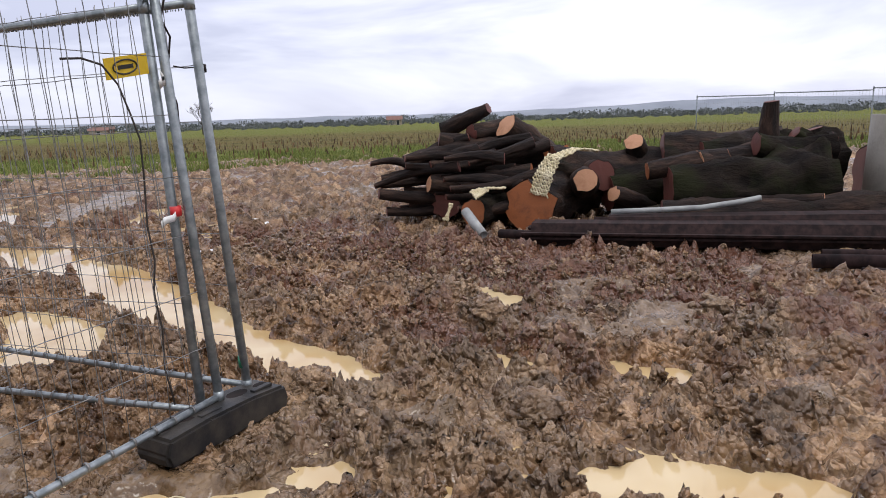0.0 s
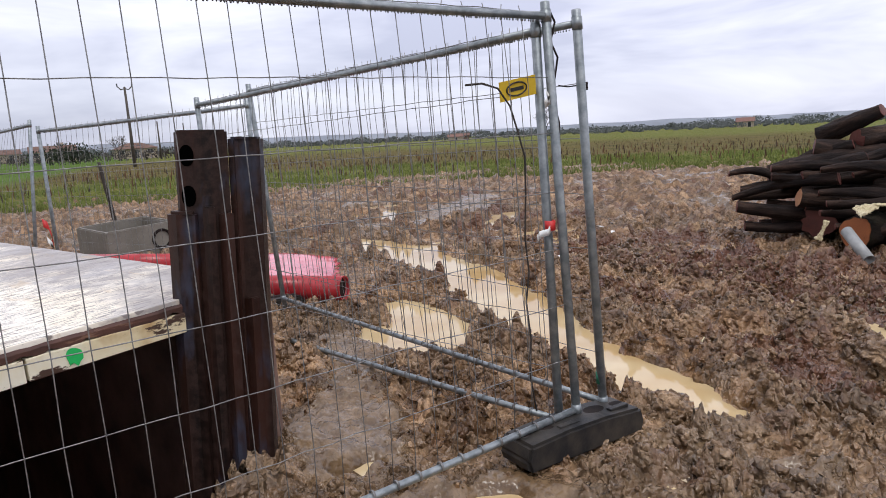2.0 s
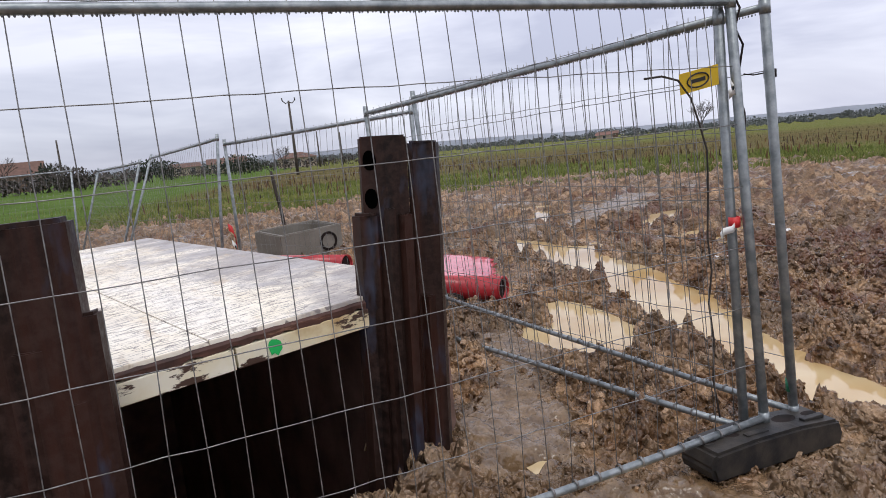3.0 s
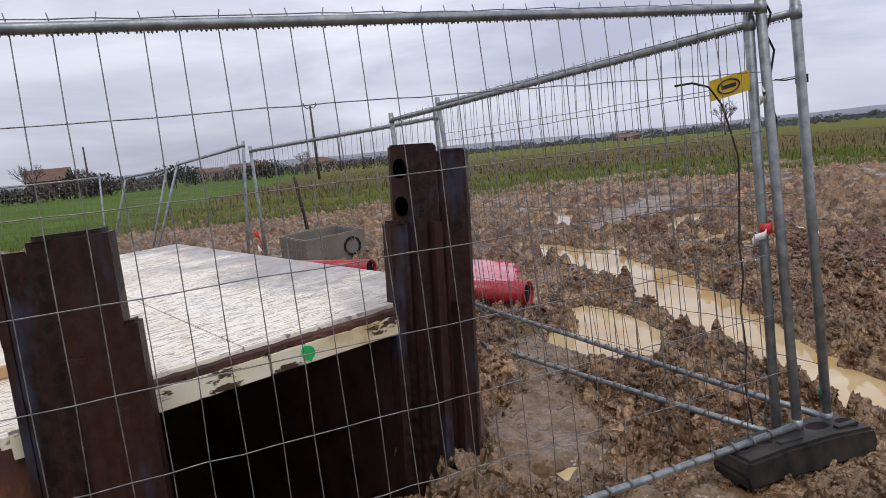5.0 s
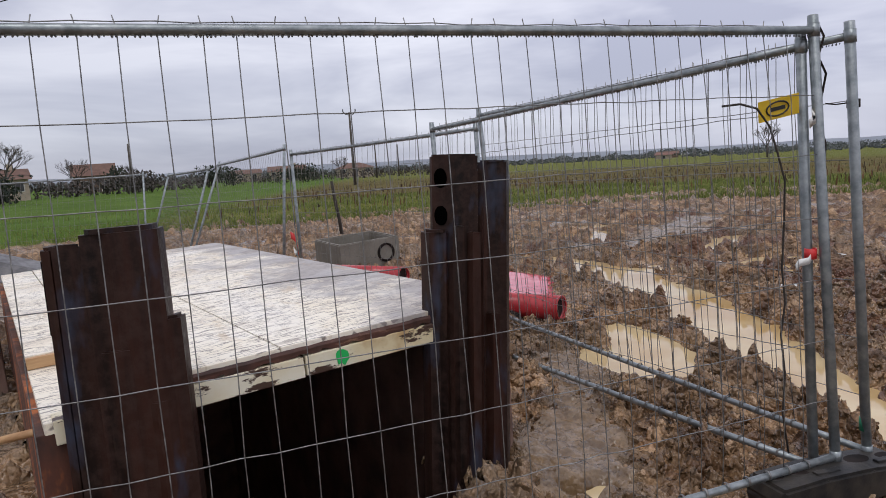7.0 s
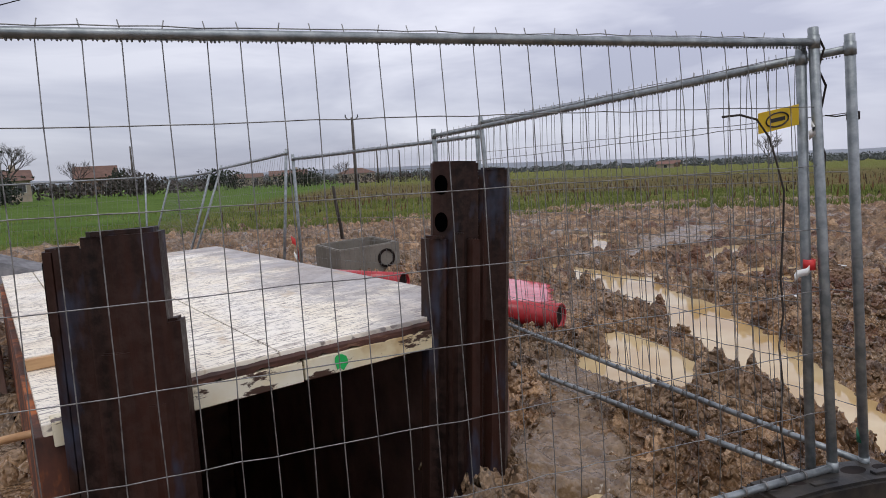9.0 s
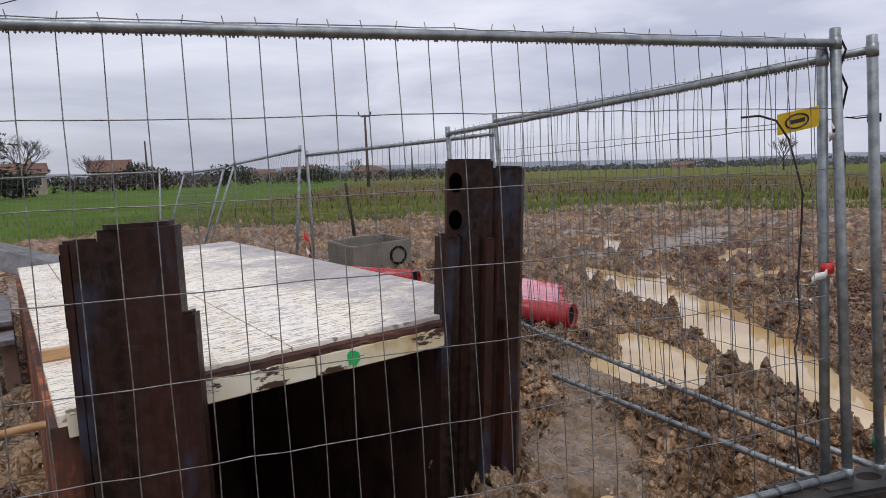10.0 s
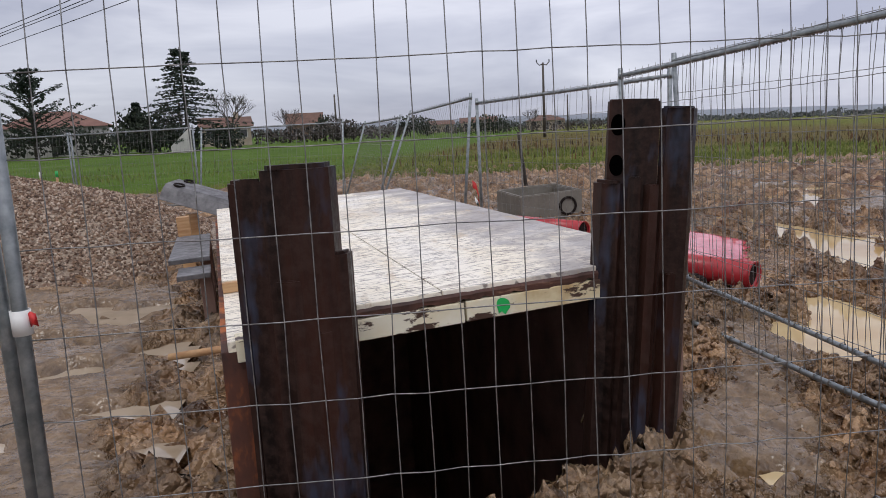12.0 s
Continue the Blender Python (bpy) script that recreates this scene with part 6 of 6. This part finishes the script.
def hills():
    bm = bmesh.new()
    n = 120
    lo, hi, back = [], [], []
    for k in range(n):
        a = radians(-70 + 210 * k / (n - 1))
        h = 7 + 8 * (0.5 + 0.5 * noise.noise(Vector((a * 2.2, 3, 0)))) * (0.6 + 0.6 * math.cos(a - 0.1)) + 2 * noise.noise(Vector((a * 17, 0, 0)))
        h += 8 * math.exp(-((math.degrees(a) - 88) / 12) ** 2)
        r = 1050
        for row, k, z in ((lo, 0.94, -1), (hi, 1.0, h), (back, 1.08, -1)):
            px, py = r * k * math.sin(a), r * k * math.cos(a)
            row.append(bm.verts.new((px, py, z + float(land(px, py)))))
    for i in range(n - 1):
        bm.faces.new((lo[i], lo[i + 1], hi[i + 1], hi[i]))
        bm.faces.new((hi[i], hi[i + 1], back[i + 1], back[i]))
    # the haze over the hills is put into their blue-grey base colour
    a = Mat("haze_painted_hill", (0.2, 0.22, 0.26), 1.0).world_space()
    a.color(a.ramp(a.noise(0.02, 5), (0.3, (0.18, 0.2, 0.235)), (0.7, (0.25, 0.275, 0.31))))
    thing("backdrop", bm, a.m, "low hills on the horizon, painted blue-grey with haze", "hills", kind="structure", smooth=True)


hills()


# ---- houses ----
def house(x, y, yaw, w, d, wall_h, roof_h, wall, roof, label, gable=True, wins=3, chimney=False):
    h = empty("house", label, "house", pose(x, y, float(land(x, y)), 0, 0, yaw), "houses beyond the field")
    bm = bmesh.new()
    box(bm, (-w / 2, -d / 2, -0.3), (w / 2, d / 2, wall_h))
    part("wall", bm, M[wall], h)
    bm = bmesh.new()
    o = 0.4
    rid = w / 2 - (0 if gable else d * 0.45)
    e = [bm.verts.new(p) for p in ((-w / 2 - o, -d / 2 - o, wall_h), (w / 2 + o, -d / 2 - o, wall_h), (w / 2 + o, d / 2 + o, wall_h), (-w / 2 - o, d / 2 + o, wall_h), (-rid - (o if gable else 0), 0, wall_h + roof_h), (rid + (o if gable else 0), 0, wall_h + roof_h))]
    for f in ((0, 1, 5, 4), (2, 3, 4, 5), (1, 2, 5), (3, 0, 4), (3, 2, 1, 0)):
        bm.faces.new([e[i] for i in f])
    rf = part("roof", bm, M[roof], h)
    if chimney:
        bm = bmesh.new()
        box(bm, (w * 0.2, -0.3, wall_h + roof_h * 0.6), (w * 0.2 + 0.6, 0.3, wall_h + roof_h + 0.6), 0.03)
        part("chimney", bm, M[wall], rf)
    for k in range(wins):
        cx = -w / 2 + w * (k + 0.5) / wins
        tall = k == wins // 2
        z0, z1 = (0.0, 2.05) if tall else (0.95, 2.05)
        z1 = min(z1, wall_h - 0.15)
        bm = bmesh.new()
        box(bm, (cx - 0.55, -d / 2 - 0.03, z0), (cx + 0.55, -d / 2 + 0.02, z1), 0.01)
        wi = part("door" if tall else "window", bm, M["white_wall"], h)
        bm = bmesh.new()
        box(bm, (cx - 0.47, -d / 2 - 0.045, z0 + 0.08), (cx + 0.47, -d / 2 - 0.032, z1 - 0.08))
        part("pane", bm, M["windowglass"], wi)
    return h


house(-33.4, 67.5, 22, 9, 7, 2.6, 1.6, "white_wall", "rooftile", "white bungalow with a red tiled hip roof behind the hedge", False, 3)
house(-23.0, 92.0, 15, 6, 6, 2.4, 1.3, "render_wall", "browntile", "pale house with a brown tiled roof behind bare trees", True, 3, True)
house(-17.2, 134.0, 6, 6.4, 6, 2.9, 2.1, "brownbrick", "browntile", "small brown barn with a tiled roof by the meadow", True, 2)
house(22.5, 178.0, -6, 9, 7, 2.2, 1.4, "render_wall", "browntile", "low beige farmhouse beyond the meadow", True, 4, True)
house(33.5, 150.0, -8, 8, 6, 2.0, 1.2, "render_wall", "browntile", "pale bungalow behind a low hedge", False, 3)
house(13.0, 185.0, 0, 7, 6, 2.0, 1.1, "render_wall", "browntile", "small pale house at the meadow's far edge", True, 2)
house(143.0, 182.0, -38, 5, 4, 1.3, 0.7, "render_wall", "rooftile", "white farmhouse with a red roof at the horizon", True, 3)
house(178.0, 224.0, -38, 8, 6, 1.6, 1.0, "brownbrick", "browntile", "dark farmhouse at the horizon", True, 3)
house(215.0, 120.0, -62, 5, 5, 1.9, 1.3, "render_wall", "rooftile", "small white house with a red roof at the horizon", True, 2)

# a pale canvas-like sail leaning at the end of the hedge
bm = bmesh.new()
prism(bm, [(-0.9, 0.0), (0.9, 0.0), (0.75, 0.5), (-0.5, 0.5)], 0.0, [0.6, 2.3, 2.2, 0.5])
ob = thing("white_cover", bm, M["white_wall"], "pale tarpaulin-covered shape at the hedge's end", "cover")
ob.matrix_world = pose(-20.4, 62.0, float(land(-20.4, 62.0)), 0, 0, 10)


# ---- poles and wires ----
def utility_pole(x, y, h, label, arms=True):
    p = empty("utility_pole", label, "pole", pose(x, y, float(land(x, y))), "utility poles")
    bm = bmesh.new()
    tube(bm, [(0, 0, -0.3), (0, 0, h)], 0.17, 10, r_end=0.1)
    part("pole", bm, M["polewood"], p)
    if arms:
        for s in (-1, 1):
            bm = bmesh.new()
            tube(bm, [(0, 0, h - 0.15), (s * 0.35, 0, h - 0.25), (s * 0.65, 0, h + 0.05)], 0.05, 6)
            arm = part("arm", bm, M["polewood"], p)
            bm = bmesh.new()
            tube(bm, [(s * 0.65, 0, h + 0.05), (s * 0.65, 0, h + 0.3)], 0.06, 8)
            part("insulator", bm, M["windowglass"], arm)
    return p


utility_pole(14.2, 68.6, 7.5, "dark wooden utility pole with two insulator arms")
utility_pole(30.0, 118.0, 6.2, "thin distant utility pole", False)
utility_pole(36.0, 124.0, 6.0, "thin distant utility pole", False)
utility_pole(-27.5, 88.0, 6.0, "thin pole behind the gardens", False)
utility_pole(-9.0, 100.0, 6.6, "thin pole by the meadow", False)
for off, z in ((0.0, 8.0), (0.5, 8.12), (1.0, 8.3), (1.5, 8.05)):
    cord("overhead_wire", [(-60 + off + 92 * i / 16, 77.3 + off - 97 * i / 16, z + 1.2 * (i / 8 - 1) ** 2 - 0.1) for i in range(17)], 0.018, M["black"], "sagging overhead power line", "power line")
# marker stakes by the meadow
for x, y, m in ((-11.0, 16.0, "whitetape"), (-10.7, 16.2, "greenpaint")):
    e = empty("marker_stake", "thin survey stake with a painted top in the grass", "stake", pose(x, y, float(land(x, y))), "marker stakes")
    bm = bmesh.new()
    tube(bm, [(0, 0, -0.1), (0.02, 0, 0.8)], 0.03, 6)
    part("shaft", bm, M["wood"], e)
    bm = bmesh.new()
    tube(bm, [(0.02, 0, 0.8), (0.022, 0, 0.95)], 0.034, 6)
    part("painted_top", bm, M[m], e)
